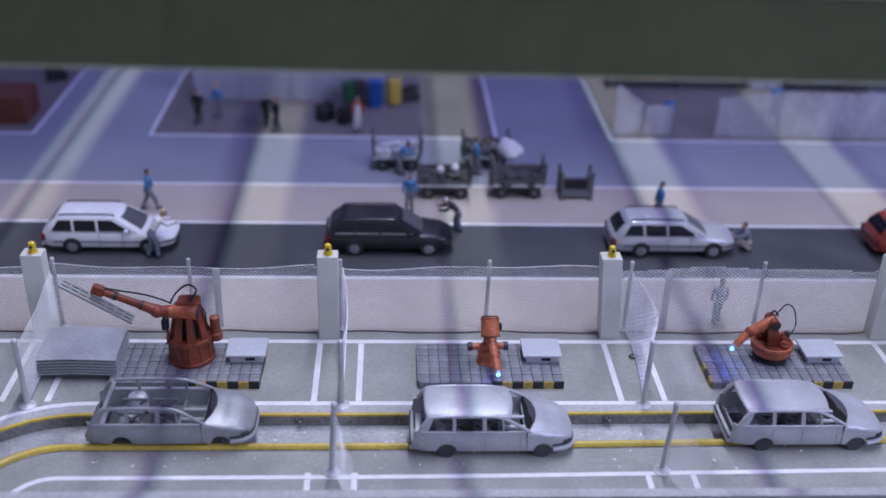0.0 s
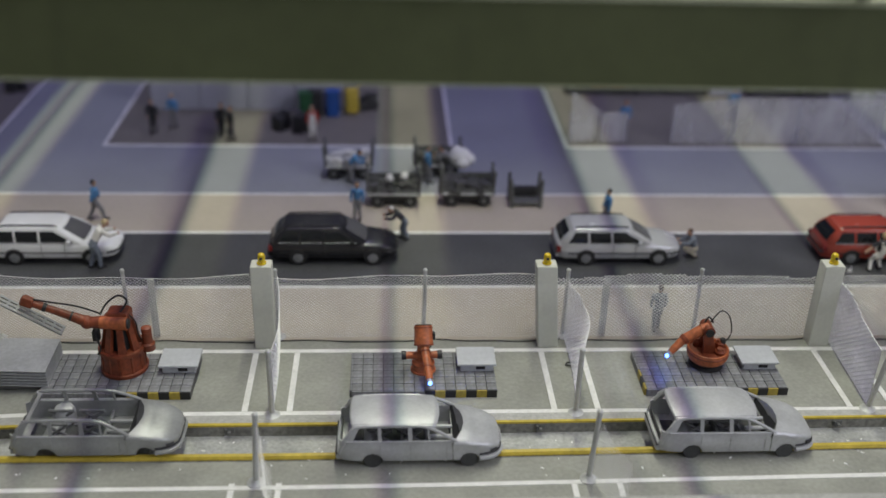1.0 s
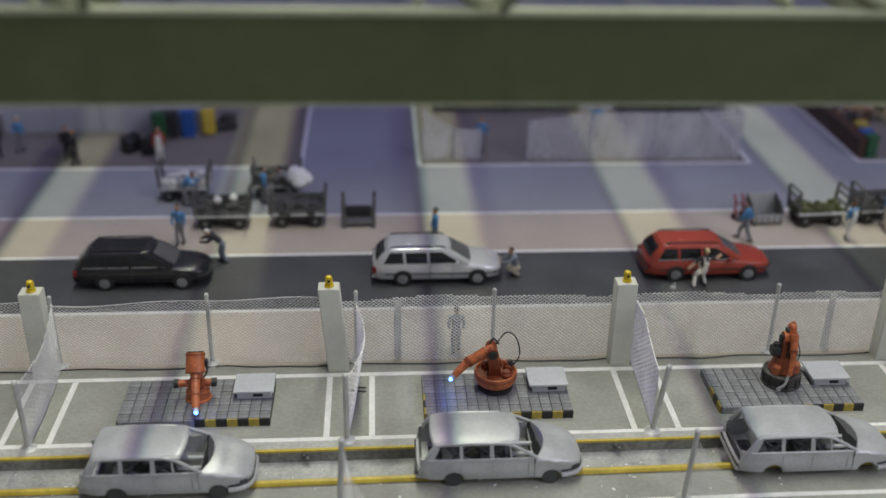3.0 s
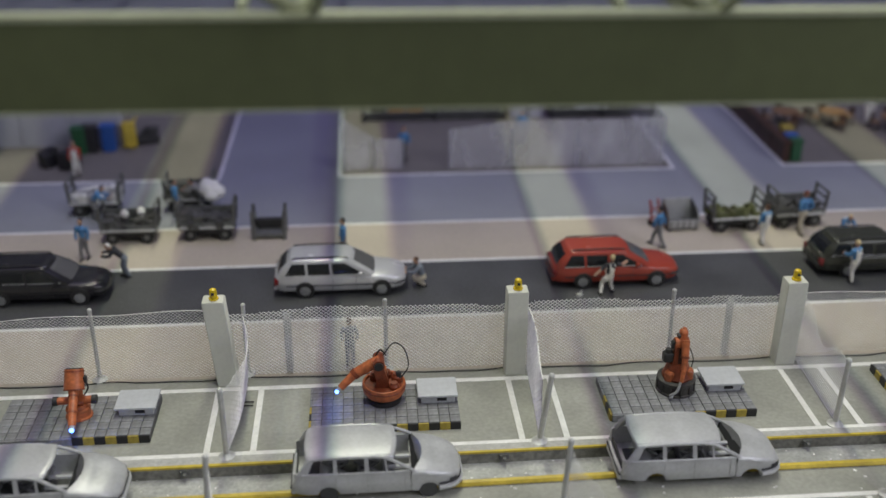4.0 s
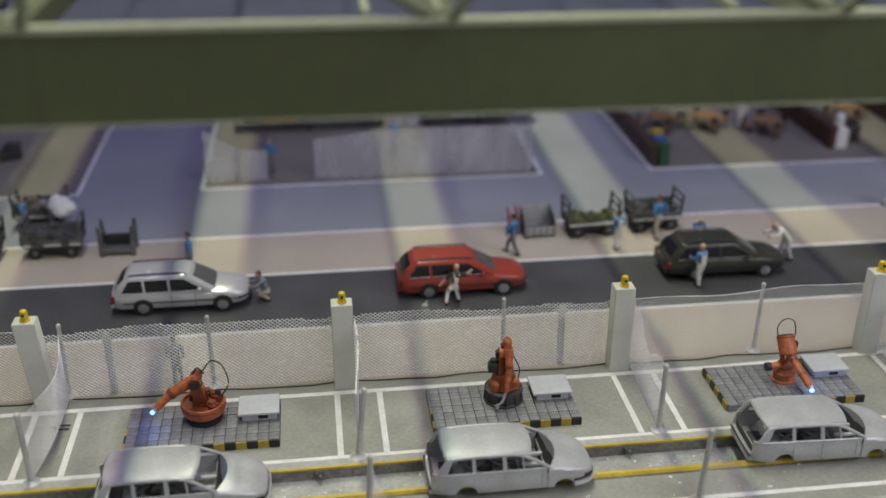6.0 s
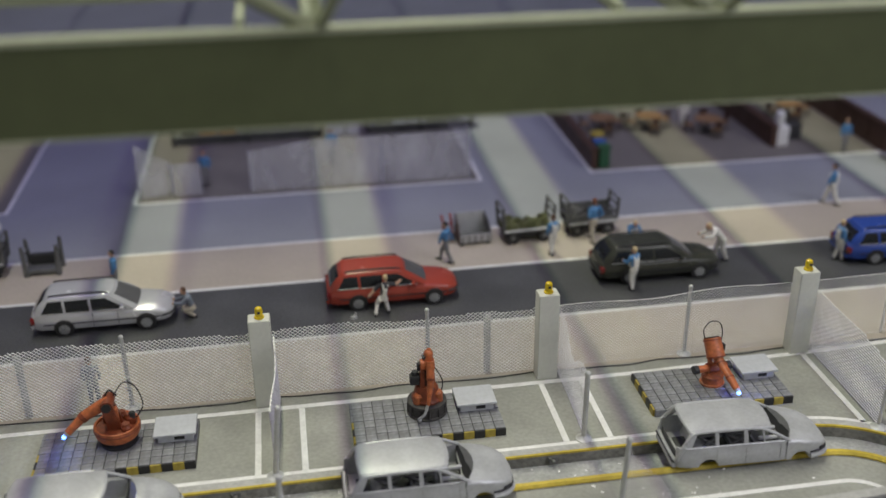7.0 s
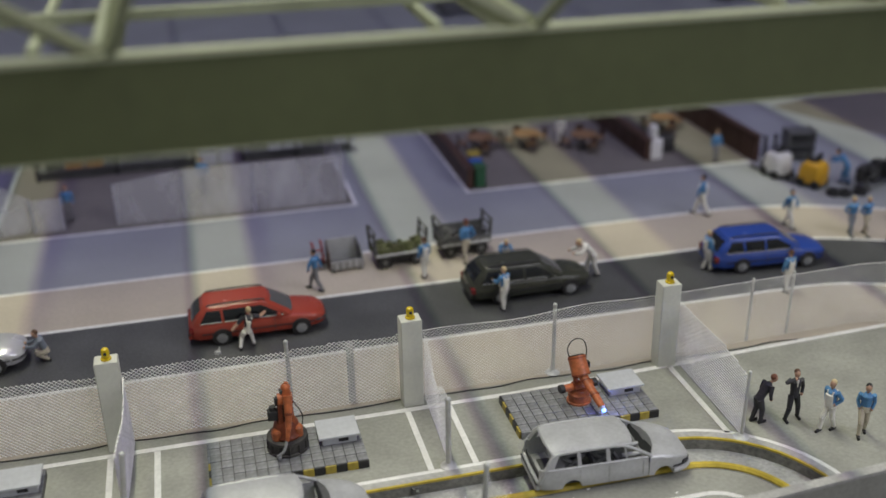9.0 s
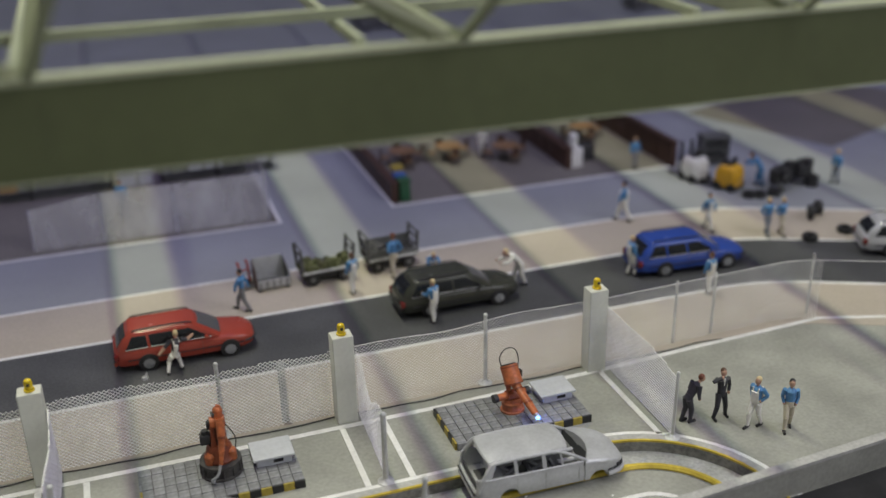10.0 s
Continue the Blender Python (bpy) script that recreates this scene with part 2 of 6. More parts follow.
def thing(name, label, category, x=0, y=0, z=0, rz=0, group="", kind=""):
    """An Empty at the base of a thing, to hold its parts."""
    ob = new(name)
    ob.empty_display_size = 0.005
    ob.matrix_basis = at(x, y, z, rz)
    return tagged(ob, label, category, group, kind)


def solid(name, bm, material, label, category, x=0, y=0, z=0, rz=0, group="", kind="", smooth=35.0):
    """A thing that is one mesh."""
    ob = new(name, mesh_of(name, bm, material, smooth))
    ob.matrix_basis = at(x, y, z, rz)
    return tagged(ob, label, category, group, kind)


B = bmesh.new


# ---- the floor ----
BEND_X, BEND_Y, BEND = 38.5, -4.0, radians(25)


def lane(y, x0=-75.0, x1=60.0):
    """A line along the hall at depth y that turns towards the viewer past BEND_X."""
    r = y - BEND_Y
    pts = [(x0, y), (BEND_X, y)]
    pts += [(BEND_X + r * math.sin(a), BEND_Y + r * math.cos(a)) for a in (BEND * k / 8 for k in range(1, 9))]
    ex, ey = pts[-1]
    pts.append((ex + x1 * math.cos(BEND), ey - x1 * math.sin(BEND)))
    return pts


def channel_edge(d, y_end=-22.0):
    """The edge of the conveyor channel at d from its middle line, bent towards the viewer at both ends."""
    r = 3.4 + d
    pts = [(-17.5 - r, y_end)]
    pts += [(-17.5 - r * math.cos(a), -8.5 + r * math.sin(a)) for a in (math.pi / 2 * k / 12 for k in range(13))]
    pts += [(-17.5 + 4.5 * k, -8.5 + r) for k in range(1, 10)]
    pts += [(28.0 + r * math.sin(a), -8.5 + r * math.cos(a)) for a in (math.pi / 2 * k / 12 for k in range(13))]
    pts.append((28.0 + r, y_end))
    tilt = 0.33 * min(max((1.25 - d) / 0.9, 0.0), 1.0)  # slightly askew run, shaped to fit the camera's view
    return [(x, y - tilt * min(max((14.0 - x) / 20.0, 0.0), 1.0)) for x, y in pts]


def fill(bm, outline, z, mi=0):
    vs = [bm.verts.new((x, y, z)) for x, y in outline]
    es = [bm.edges.new((a, b)) for a, b in zip(vs, vs[1:] + vs[:1])]
    for g in bmesh.ops.triangle_fill(bm, edges=es, use_beauty=True)["geom"]:
        if isinstance(g, bmesh.types.BMFace):
            g.material_index = mi


D_OUT, D_IN = 0.74, -0.70
bm = B()
out = channel_edge(D_OUT)
fill(bm, [(-120, -22)] + out + [(150, -22), (150, 150), (-120, 150)], 0.0)
fill(bm, channel_edge(D_IN)[::-1], 0.0)
solid("floor", bm, "concrete", "grey-green painted concrete floor of the model hall", "floor", kind="structure", smooth=0)
bm = B()
strip(bm, channel_edge(D_OUT), channel_edge(D_OUT - 0.03), -0.42, -0.002)
solid("channel_wall", bm, "darkside", "dark side wall of the conveyor channel", "wall", kind="structure")
bm = B()
strip(bm, channel_edge(D_IN), channel_edge(D_IN + 0.03), -0.42, -0.002)
solid("channel_wall", bm, "darkside", "dark side wall of the conveyor channel", "wall", kind="structure")
bm = B()
strip(bm, channel_edge(D_OUT), channel_edge(D_IN), -0.5, -0.36)
solid("channel_floor", bm, "channel", "worn grey metal bed of the conveyor channel", "floor", kind="structure")
bm = B()
strip(bm, channel_edge(D_OUT + 0.38), channel_edge(D_OUT + 0.07), 0.0, 0.05)
solid("channel_kerb", bm, "kerb", "light grey kerb along the conveyor channel", "kerb", kind="structure")
bm = B()
strip(bm, channel_edge(D_OUT + 0.07), channel_edge(D_OUT - 0.02), 0.0, 0.07)
solid("yellow_edge", bm, "yellow", "yellow painted edge of the conveyor channel", "edge marking", kind="structure")
# dark strip paints the guide rail's shadow on the floor
bm = B()
strip(bm, channel_edge(D_IN - 0.02), channel_edge(D_IN - 0.17), 0.0, 0.012)
solid("channel_joint", bm, "darkside", "dark strip painted as the shade beside the yellow guide rail", "joint", kind="structure")
bm = B()
path = channel_edge(D_IN)
hose(bm, [(x, y, 0.02) for x, y in path], 0.135, n=8, steps=1)
solid("guide_rail", bm, "yellow", "yellow round guide rail along the conveyor channel", "rail", kind="structure")


for x in (-10.6, -0.45, 9.6, 19.6):
    bm = B()
    box(bm, -0.16, 0.16, -0.02, 0.05, 0.0, 0.16, c=0.01)
    box(bm, -0.05, 0.05, -0.16, 0.0, 0.04, 0.10, c=0.01)
    limb(bm, (-0.1, -0.06, -0.02), (-0.1, -0.06, 0.16), 0.035, n=6)
    solid("channel_bracket", bm, "cart", "small dark steel bracket on the wall of the conveyor channel", "bracket", x, -4.43 - 0.17 * min(max((14 - x) / 20, 0), 1), -0.2, group="channel brackets")


def ground_strip(name, y0, y1, z, material, label, category="floor"):
    bm = B()
    strip(bm, lane(y1), lane(y0), 0.0, z)
    return solid(name, bm, material, label, category, kind="structure")


ground_strip("walkway_near", 0.50, 4.30, 0.012, "pink", "pink-beige painted walkway beside the road", "walkway")
ground_strip("road", 4.50, 9.10, 0.012, "asphalt", "black painted road lane through the hall", "road")
ground_strip("walkway_far", 9.30, 13.12, 0.012, "pink", "pink-beige painted walkway beside the road", "walkway")
ground_strip("floor_far", 13.30, 150.0, 0.012, "bluefloor", "blue-grey painted floor of the far hall")
for y0, y1 in ((4.30, 4.50), (9.10, 9.30), (13.12, 13.30)):
    ground_strip("floor_line", y0, y1, 0.02, "line", "white painted line on the hall floor", "floor line")


EDGE = [(-75, -0.21), (24, -0.21), (30.3, 0.03), (35.1, 0.29), (40.6, 0.53), (43.2, -0.36), (60, -6.2)]
bm = B()
strip(bm, [(x, y + 0.11) for x, y in EDGE], [(x, y - 0.11) for x, y in EDGE], 0.0, 0.02)
solid("floor_line", bm, "line", "white painted line along the fence with a corner at the bend", "floor line", kind="structure")


def mark(x0, x1, y0, y1, z=0.02, material="line", name="floor_line", label="white painted line on the hall floor", category="floor line"):
    bm = B()
    box(bm, x0, x1, y0, y1, 0.0, z)
    solid(name, bm, material, label, category, kind="structure", smooth=0)


# white border of the conveyor, bent with it, and the bays of the welding cells
bm = B()
strip(bm, channel_edge(1.32), channel_edge(1.12), 0.0, 0.02)
solid("floor_line", bm, "line", "white painted line bending with the conveyor", "floor line", kind="structure")
bm = B()
strip(bm, channel_edge(-2.00), channel_edge(-2.18), 0.0, 0.02)
solid("floor_line", bm, "line", "white painted line bending with the conveyor", "floor line", kind="structure")
PILLARS = (-20.5, -10.33, 0.0, 10.17, 20.12, 29.75)
for x in PILLARS:
    if x > 29:
        mark(30.18, 30.38, -4.46, -0.02)
    else:
        mark(x + 0.02, x + 0.22, -3.77, -0.33)
        mark(x + 1.50, x + 1.70, -3.77, -0.33)
        if x > -19:
            mark(x + 0.10, x + 0.28, -14, -7.32, 0.014)
            mark(x + 1.50, x + 1.68, -14, -7.32, 0.014)
# brown-grey zones in the far hall, each with its white border
ZONES = ((-75, -26.4, 19.3, 36), (-20.2, -2.2, 19.3, 36), (4.17, 21.75, 19.3, 36), (28.0, 45.2, 19.3, 36))
for x0, x1, y0, y1 in ZONES:
    mark(x0, x1, y0, y1, 0.022, "zone", "zone_floor", "brown-grey painted work zone on the hall floor", "floor")
    w = 0.17
    mark(x0 - w, x1 + w, y0 - w, y0, 0.03)
    mark(x0 - w, x0, y0, y1, 0.03)
    mark(x1, x1 + w, y0, y1, 0.03)

bm = B()
strip(bm, [(51.2, 28.2), (64, 33)], [(55.5, 18.6), (70, 24)], 0.0, 0.022)
solid("zone_floor", bm, "zone", "brown-grey painted work zone on the hall floor", "floor", kind="structure", smooth=0)

# low front wall of the layout, with a pale capping
FRONT = [(-70, -9.35), (20, -9.35), (29, -8.85), (60, -6.6), (90, -4.5)]
bm = B()
strip(bm, FRONT, [(x, y - 0.32) for x, y in FRONT], 1.02, 1.14)
solid("front_capping", bm, "kerb", "pale grey capping on the front wall of the layout", "capping", kind="structure")
bm = B()
strip(bm, [(x, y - 0.04) for x, y in FRONT], [(x, y - 0.28) for x, y in FRONT], -0.4, 1.02)
solid("wall_front", bm, "concrete", "low grey-green front wall of the layout", "wall", kind="structure")
bm = B()
strip(bm, [(x, y - 0.5) for x, y in FRONT], [(x, y - 3.5) for x, y in FRONT], -3.0, 0.2)
solid("layout_edge", bm, "black", "black outer edge board of the layout", "edge board", kind="structure")

# ---- girder and roof lattice above the hall ----
GY, GZ0, GZ1 = -10.2, 13.47, 15.49
girder = thing("roof_girder", "broad dark olive-green roof girder with pale edges", "girder", 10, GY, GZ0, kind="structure")
girder.matrix_basis = pose(10 * U, GY * U, GZ0 * U, 0, 0.31, 0)
# dark web, pale flanges: light from above is put into the colours
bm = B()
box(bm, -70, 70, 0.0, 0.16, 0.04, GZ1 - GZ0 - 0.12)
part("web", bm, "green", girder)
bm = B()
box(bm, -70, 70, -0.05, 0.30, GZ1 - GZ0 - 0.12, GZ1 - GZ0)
part("top_flange", bm, "flange", girder, "yellow-green upper edge, pale as lit from above")
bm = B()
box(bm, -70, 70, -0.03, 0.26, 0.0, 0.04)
part("bottom_flange", bm, "flange", girder, "lower edge, pale as lit")
NODES = [4.4 + 8.37 * k for k in range(-5, 8)]
lattice = thing("roof_lattice", "pale green roof lattice of tie bars and diagonals", "lattice", 10, GY, GZ1, kind="structure")
lattice.matrix_basis = pose(10 * U, GY * U, GZ1 * U, 0, 0.31, 0)
for x in NODES:
    x -= 10
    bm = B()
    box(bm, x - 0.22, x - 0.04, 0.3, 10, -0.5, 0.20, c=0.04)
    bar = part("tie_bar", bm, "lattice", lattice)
    # dark olive paints the shaded side of the bar
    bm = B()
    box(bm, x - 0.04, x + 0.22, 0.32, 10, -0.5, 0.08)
    part("web", bm, "green", bar, "web of the bar, coloured as its shaded side")
    # unseen tails, broad or slim to set the width of their floor shadows
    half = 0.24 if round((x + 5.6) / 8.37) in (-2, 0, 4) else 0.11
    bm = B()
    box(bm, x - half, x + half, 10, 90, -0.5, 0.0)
    part("tail", bm, "green", bar, "unseen far end of the bar, shaping its floor shadow")
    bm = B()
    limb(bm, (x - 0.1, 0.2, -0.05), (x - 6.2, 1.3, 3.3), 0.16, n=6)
    part("diagonal", bm, "latticedark", lattice, "diagonal strut, coloured as its shaded side")
    bm = B()
    limb(bm, (x + 0.1, 0.1, -0.05), (x + 1.26, -2.8, 2.95), 0.13, n=6)
    part("diagonal", bm, "lattice", lattice)
    bm = B()
    box(bm, x - 1.62, x - 1.42, 1.9, 8.5, -0.45, -0.22, c=0.03)
    part("slim_bar", bm, "lattice", lattice)
for y in (4.1, 27.0):
    bm = B()
    box(bm, -70, 70, y, y + 0.26, -0.22, 0.02)
    part("back_chord", bm, "lattice", lattice)
# unseen sheets added to tint far-floor light, with a slit beside each tie bar
for x in NODES:
    k = round((x - 4.4) / 8.37)
    bm = B()
    box(bm, x + (3.3 if k in (0, 1) else 2.35 if x > -18 else 1.5), x + (7.7 if k == -3 else 7.35 if k == -1 else 8.2), 11.5, 48, 17.0, 17.1)
    solid("roof_panel", bm, "roofdeep" if k == -1 or k < -3 or k > 4 else "roof", "unseen bluish sheet tinting the light on the far floor", "roof panel", kind="structure", smooth=0)
    # violet strips, added out of view to throw violet bands on the floor
    if k in (-3, -1):
        bm = B()
        box(bm, x + (7.7 if k == -3 else 7.35), x + (8.6 if k == -3 else 8.45), 11.5, 48, 17.0, 17.1)
        solid("roof_gutter", bm, "gutter", "unseen dark violet strip casting a shade band on the floor", "roof gutter", kind="structure", smooth=0)
    if k in (0, 1):
        bm = B()
        box(bm, x + 2.35, x + 3.3, 11.5, 48, 17.0, 17.1)
        solid("roof_gutter", bm, "gutterpale", "unseen violet strip casting a shade band on the floor", "roof gutter", kind="structure", smooth=0)
bm = B()
box(bm, -45, 80, 48.1, 130, 17.0, 17.1)
solid("roof_panel", bm, "rooffar", "unseen pale sheet tinting the light far back in the hall", "roof panel", kind="structure", smooth=0)

# ---- the exhibition room around ----
for nm, b in (("wall_north", (-120, 150, 150, 156, 0, 200)), ("wall_south", (-120, 150, -96, -90, -90, 200)), ("wall_west", (-126, -120, -90, 150, -90, 200)),
              ("wall_east", (150, 156, -90, 150, -90, 200)), ("ceiling", (-120, 150, -90, 150, 200, 206))):
    bm = B()
    box(bm, *b)
    solid(nm, bm, "wallgrey", "plain grey wall of the exhibition room" if "wall" in nm else "plain grey ceiling of the exhibition room", "wall" if "wall" in nm else "ceiling", kind="structure", smooth=0)
bm = B()
box(bm, -120, 150, -90, -22, -96, -90)
solid("room_floor", bm, "roomfloor", "dark floor of the visitor walkway", "floor", kind="structure", smooth=0)
bm = B()
box(bm, -120, 150, -22.4, -22.0, -90, -0.6)
solid("layout_front_board", bm, "black", "black front board below the layout", "board", kind="structure", smooth=0)


# ---- pillars and fences ----
def pillar(x, y, lean=0.0):
    t = thing("pillar", "pale painted square pillar with a yellow beacon on top", "pillar", x + 0.42, y, 0, group="pillars along the fence")
    bm = B()
    box(bm, -0.37, 0.37, 0.0, 0.60, 0.0, 3.36, c=0.03)
    for v in bm.verts:
        v.co.x += lean * v.co.z / 3.36
    part("shaft", bm, "pillar", t)
    b = B()
    lathe(b, (0.02 + lean, 0.3, 3.36), [(0.17, 0), (0.17, 0.06), (0.12, 0.07), (0.12, 0.10)], 12)
    base = part("beacon_base", b, "beacon", t, "yellow beacon socket")
    b = B()
    lathe(b, (0.02 + lean, 0.3, 3.46), [(0.13, 0), (0.135, 0.18), (0.11, 0.27), (0.05, 0.31)], 12)
    part("beacon_lens", b, "beacon", base, "amber beacon lens")
    b = B()
    limb(b, (0.02 + lean, 0.14, 3.58), (0.02 + lean, 0.16, 3.66), 0.05, 0.05, 8)
    part("bracket", b, "trim", base)
    return t


for x in PILLARS:
    pillar(x, 0.0, -0.26 if x == 0 else 0.0)


def wire_net(name, parent, p0, p1, z0, top, cell=0.062, rise=0.052, w=0.004, lip=0.006, wob=0.0, seed=0, bow=0.0, steep=1.0):
    """Expanded metal from p0 to p1: slanted flat strands that cross in diamonds, each with a turned lip; top(s) gives the upper edge at a share s of the way."""
    p0, p1 = np.array((*p0, 0.0)), np.array((*p1, 0.0))
    span = float(np.linalg.norm(p1 - p0))
    n = max(int(span / cell), 1)
    nrm = np.array((-(p1 - p0)[1], (p1 - p0)[0], 0.0)) / span
    cols = [(i, k) for i in range(n) for k in range(int((top((i + 0.5) / n) - z0) / rise))]
    i, k = np.array(cols).T

    def P(i, k):
        s = i / n
        bulge = wob * np.sin(s * 7.0 + seed) * (k * rise / 2.4) + bow * np.sin(np.pi * s) * (0.25 + k * rise / 3.2)
        return p0 + s[:, None] * (p1 - p0) + bulge[:, None] * nrm + np.stack((0 * s, 0 * s, z0 + k * rise), 1)
    odd = (i + k) % 2
    a, b = P(i, k + odd * steep), P(i + 1, k + (1 - odd) * steep)
    up, f = np.array((0.0, 0.0, w)), nrm * lip
    quads = np.stack((a - up - f, a + up + f, b + up + f, b - up - f, a + up + f, a + up - f, b + up - f, b + up + f), 1) * U
    me = bpy.data.meshes.new(name)
    me.from_pydata(quads.reshape(-1, 3).tolist(), [], np.arange(len(a) * 8).reshape(-1, 4).tolist())
    me.materials.append(M["steel"])
    ob = new(name, me)
    ob.parent = parent
    return tagged(ob, kind="stuff")


def fence_post(parent, x, y, h=2.66, r=0.08, lean=(0, 0)):
    bm = B()
    limb(bm, (x, y, 0.05), (x + lean[0], y + lean[1], h), r, r * 0.9, 8)
    ball(bm, (x + lean[0], y + lean[1], h), r * 1.1, n=8)
    p = part("post", bm, "post", parent)
    bm = B()
    lathe(bm, (x, y, 0.0), [(0.27, 0.0), (0.27, 0.05), (0.16, 0.09), (0.10, 0.16)], 14)
    part("foot", bm, "post", p)


def flat_post(parent, x, y, h=2.4):
    bm = B()
    box(bm, x - 0.13, x + 0.13, y, y + 0.05, 0.02, h, c=0.015)
    part("upright", bm, "post", parent, "flat grey upright strip")


fence = thing("back_fence", "silver expanded-metal fence along the walkway", "fence", 0, 0, 0)
line_pts = [(-32, 0.62), (-20.6, 0.62), (-10.4, 0.62), (-0.1, 0.62), (10.1, 0.62), (20.1, 0.62), (29.8, 0.66), (38.5, 0.95)] + [(x, y + 0.35) for x, y in lane(0.6)[2:]]
for i, (a, b) in enumerate(zip(line_pts, line_pts[1:])):
    tops = lambda s, i=i: 2.66 + (0.08 * math.sin(s * 5 + i * 1.9) + 0.05 * math.sin(s * 13 + i) if i < 6 else 0.0)
    if b[0] < 50:
        wire_net("net", fence, a, b, 0.06, tops, *((0.082, 0.066, 0.011, 0.016) if i in (3, 4) else (0.076, 0.060, 0.006, 0.007)), wob=0.05 if i < 6 else 0.0, seed=i)
    if i not in (3, 4):
        bm = B()
        hose(bm, [(a[0] + (b[0] - a[0]) * s, a[1] + (b[1] - a[1]) * s, tops(s) - 0.01) for s in (k / 12 for k in range(13))], 0.013, n=5, steps=2)
        part("top_wire", bm, "steel", fence)
for x in (-40, -30, -25, -19.6, -14.85, -9.5, -4.15, 1.05, 6.0, 16.35, 25.95):
    fence_post(fence, x, 0.72, 2.84, lean=(0.03 * math.sin(x), 0.0))
for x, y in ((33.95, 0.90), (35.75, 1.02), (40.4, 1.1)):
    bm = B()
    limb(bm, (x, y, 0.0), (x + 0.04, y, 2.70), 0.055, n=7)
    part("post", bm, "post", fence)
for x in (-24, -13.95, 2.55, 18.5):
    flat_post(fence, x, 0.80, 2.42)
bm = B()
hose(bm, [(x, 0.42 + 0.07 * math.sin(x * 1.3) + 0.04 * math.sin(x * 3.1), 0.03) for x in np.arange(-40, 37, 1.1)], 0.022, n=5, steps=3)
part("bottom_wire", bm, "rubber", fence, "thin dark wire along the foot of the fence")

DIVIDERS = ((-19.6, 0.3, -19.45, -4.0), (-9.42, 0.5, -9.27, -4.0), (1.08, 0.5, 0.80, -4.0), (11.05, 0.3, 10.83, -3.92), (21.0, 0.3, 20.82, -3.72), (30.65, 0.4, 30.56, -4.82))
for i, (x0, y0, x1, y1) in enumerate(DIVIDERS):
    t = thing("cell_fence", "silver expanded-metal divider fence between welding cells", "fence", x1, y1, 0, group="divider fences")
    wire_net("net", t, (x0 - x1, y0 - y1), (0.02, 0.08), 0.1, lambda s, i=i: 2.45 + 0.3 * (1 - s) + 0.06 * math.sin(s * 6 + i * 2.1) - (0.62 if i == 4 else 0.12) * math.exp(-((s - 0.5) / 0.2) ** 2) * (i != 5), cell=0.12, rise=0.096, w=(0.014, 0.012, 0.013, 0.018, 0.009, 0.013)[i], lip=(0.012, 0.012, 0.012, 0.018, 0.008, 0.016)[i], wob=0.03, seed=i * 1.7, bow=0.45 if i == 2 else 0.22 if i == 1 else 0.05, steep=0.25)
    fence_post(t, 0, 0, 2.55, 0.06 if i == 5 else 0.095, lean=(0.26 if i == 3 else 0.0, -0.05))
    if i == 2:
        yy = 2.8
        bm = B()
        hose(bm, [(0.6, yy - 0.1, 0.05), (0.2, yy - 0.1, 0.06), (0.1, yy, 0.06), (0.2, yy + 0.12, 0.06), (0.6, yy + 0.12, 0.05)], 0.028, n=5, steps=2)
        part("clip", bm, "trim", t, "black wire clip at the foot")
for i, x in enumerate((-9.43, 0.66, 10.95, 20.9)):
    t = thing("cell_fence", "short clear-meshed divider fence at the front cells", "fence", x, -7.3, 0, group="divider fences")
    fence_post(t, 0, 0, 2.55, 0.09, lean=(0.12, 0.0))
    wire_net("net", t, (0.12, -0.1), (0.7, -1.9), 0.1, lambda s: 2.3 - 0.2 * s, cell=0.12, rise=0.062, w=0.005, lip=0.003, wob=0.06, seed=i)


# ---- pallets, boxes ----
def pallet_mesh():
    bm = B()
    box(bm, -0.168, 0.168, -0.182, 0.182, 0.0, 0.06, c=0.012)
    return mesh_of("tile", bm, "tile", 0)


TILE = pallet_mesh()
hz = []
for nm in ("hazard", "black", "tile"):
    bm = B()
    box(bm, -0.174, 0.174, -0.035, 0.035, 0.0, 0.27, c=0.01)
    hz.append(mesh_of("hazard_block", bm, nm, 0))


def pallet(x, y, rz=0.0, nx=14, ny=6):
    """A low platform of steel tiles with a black and yellow edge; x, y is its middle."""
    w, d = nx * 0.353, ny * 0.385
    t = thing("robot_platform", "low platform of steel tiles with black and yellow edge blocks", "platform", x, y, 0, rz, group="robot platforms")
    bm = B()
    box(bm, -w / 2, w / 2, -d / 2, d / 2, 0.0, 0.22)
    bed = part("bed", bm, "bed", t)
    for i in range(nx):
        for j in range(ny):
            o = new("tile", TILE)
            o.parent = bed
            o.matrix_basis = at(-w / 2 + (i + 0.5) * 0.353, -d / 2 + (j + 0.5) * 0.385, 0.215 + 0.012 * random.random(), random.uniform(-0.8, 0.8))
    for i in range(nx):
        o = new("hazard_block" if i > 6 else "edge_block", hz[i % 2 if i > 6 else 2])
        o.parent = bed
        o.matrix_basis = at(-w / 2 + (i + 0.5) * 0.353, -d / 2 - 0.03, 0.0)
    for j in range(ny):
        striped = x > 20 or (x > 5 and j < 3)
        o = new("hazard_block" if striped else "edge_block", hz[j % 2 if striped else 2])
        o.parent = bed
        o.matrix_basis = at(-w / 2 - 0.03, -d / 2 + (j + 0.5) * 0.385, 0.0, 90) @ Matrix.Diagonal((1.07, 1, 1, 1))
    return t


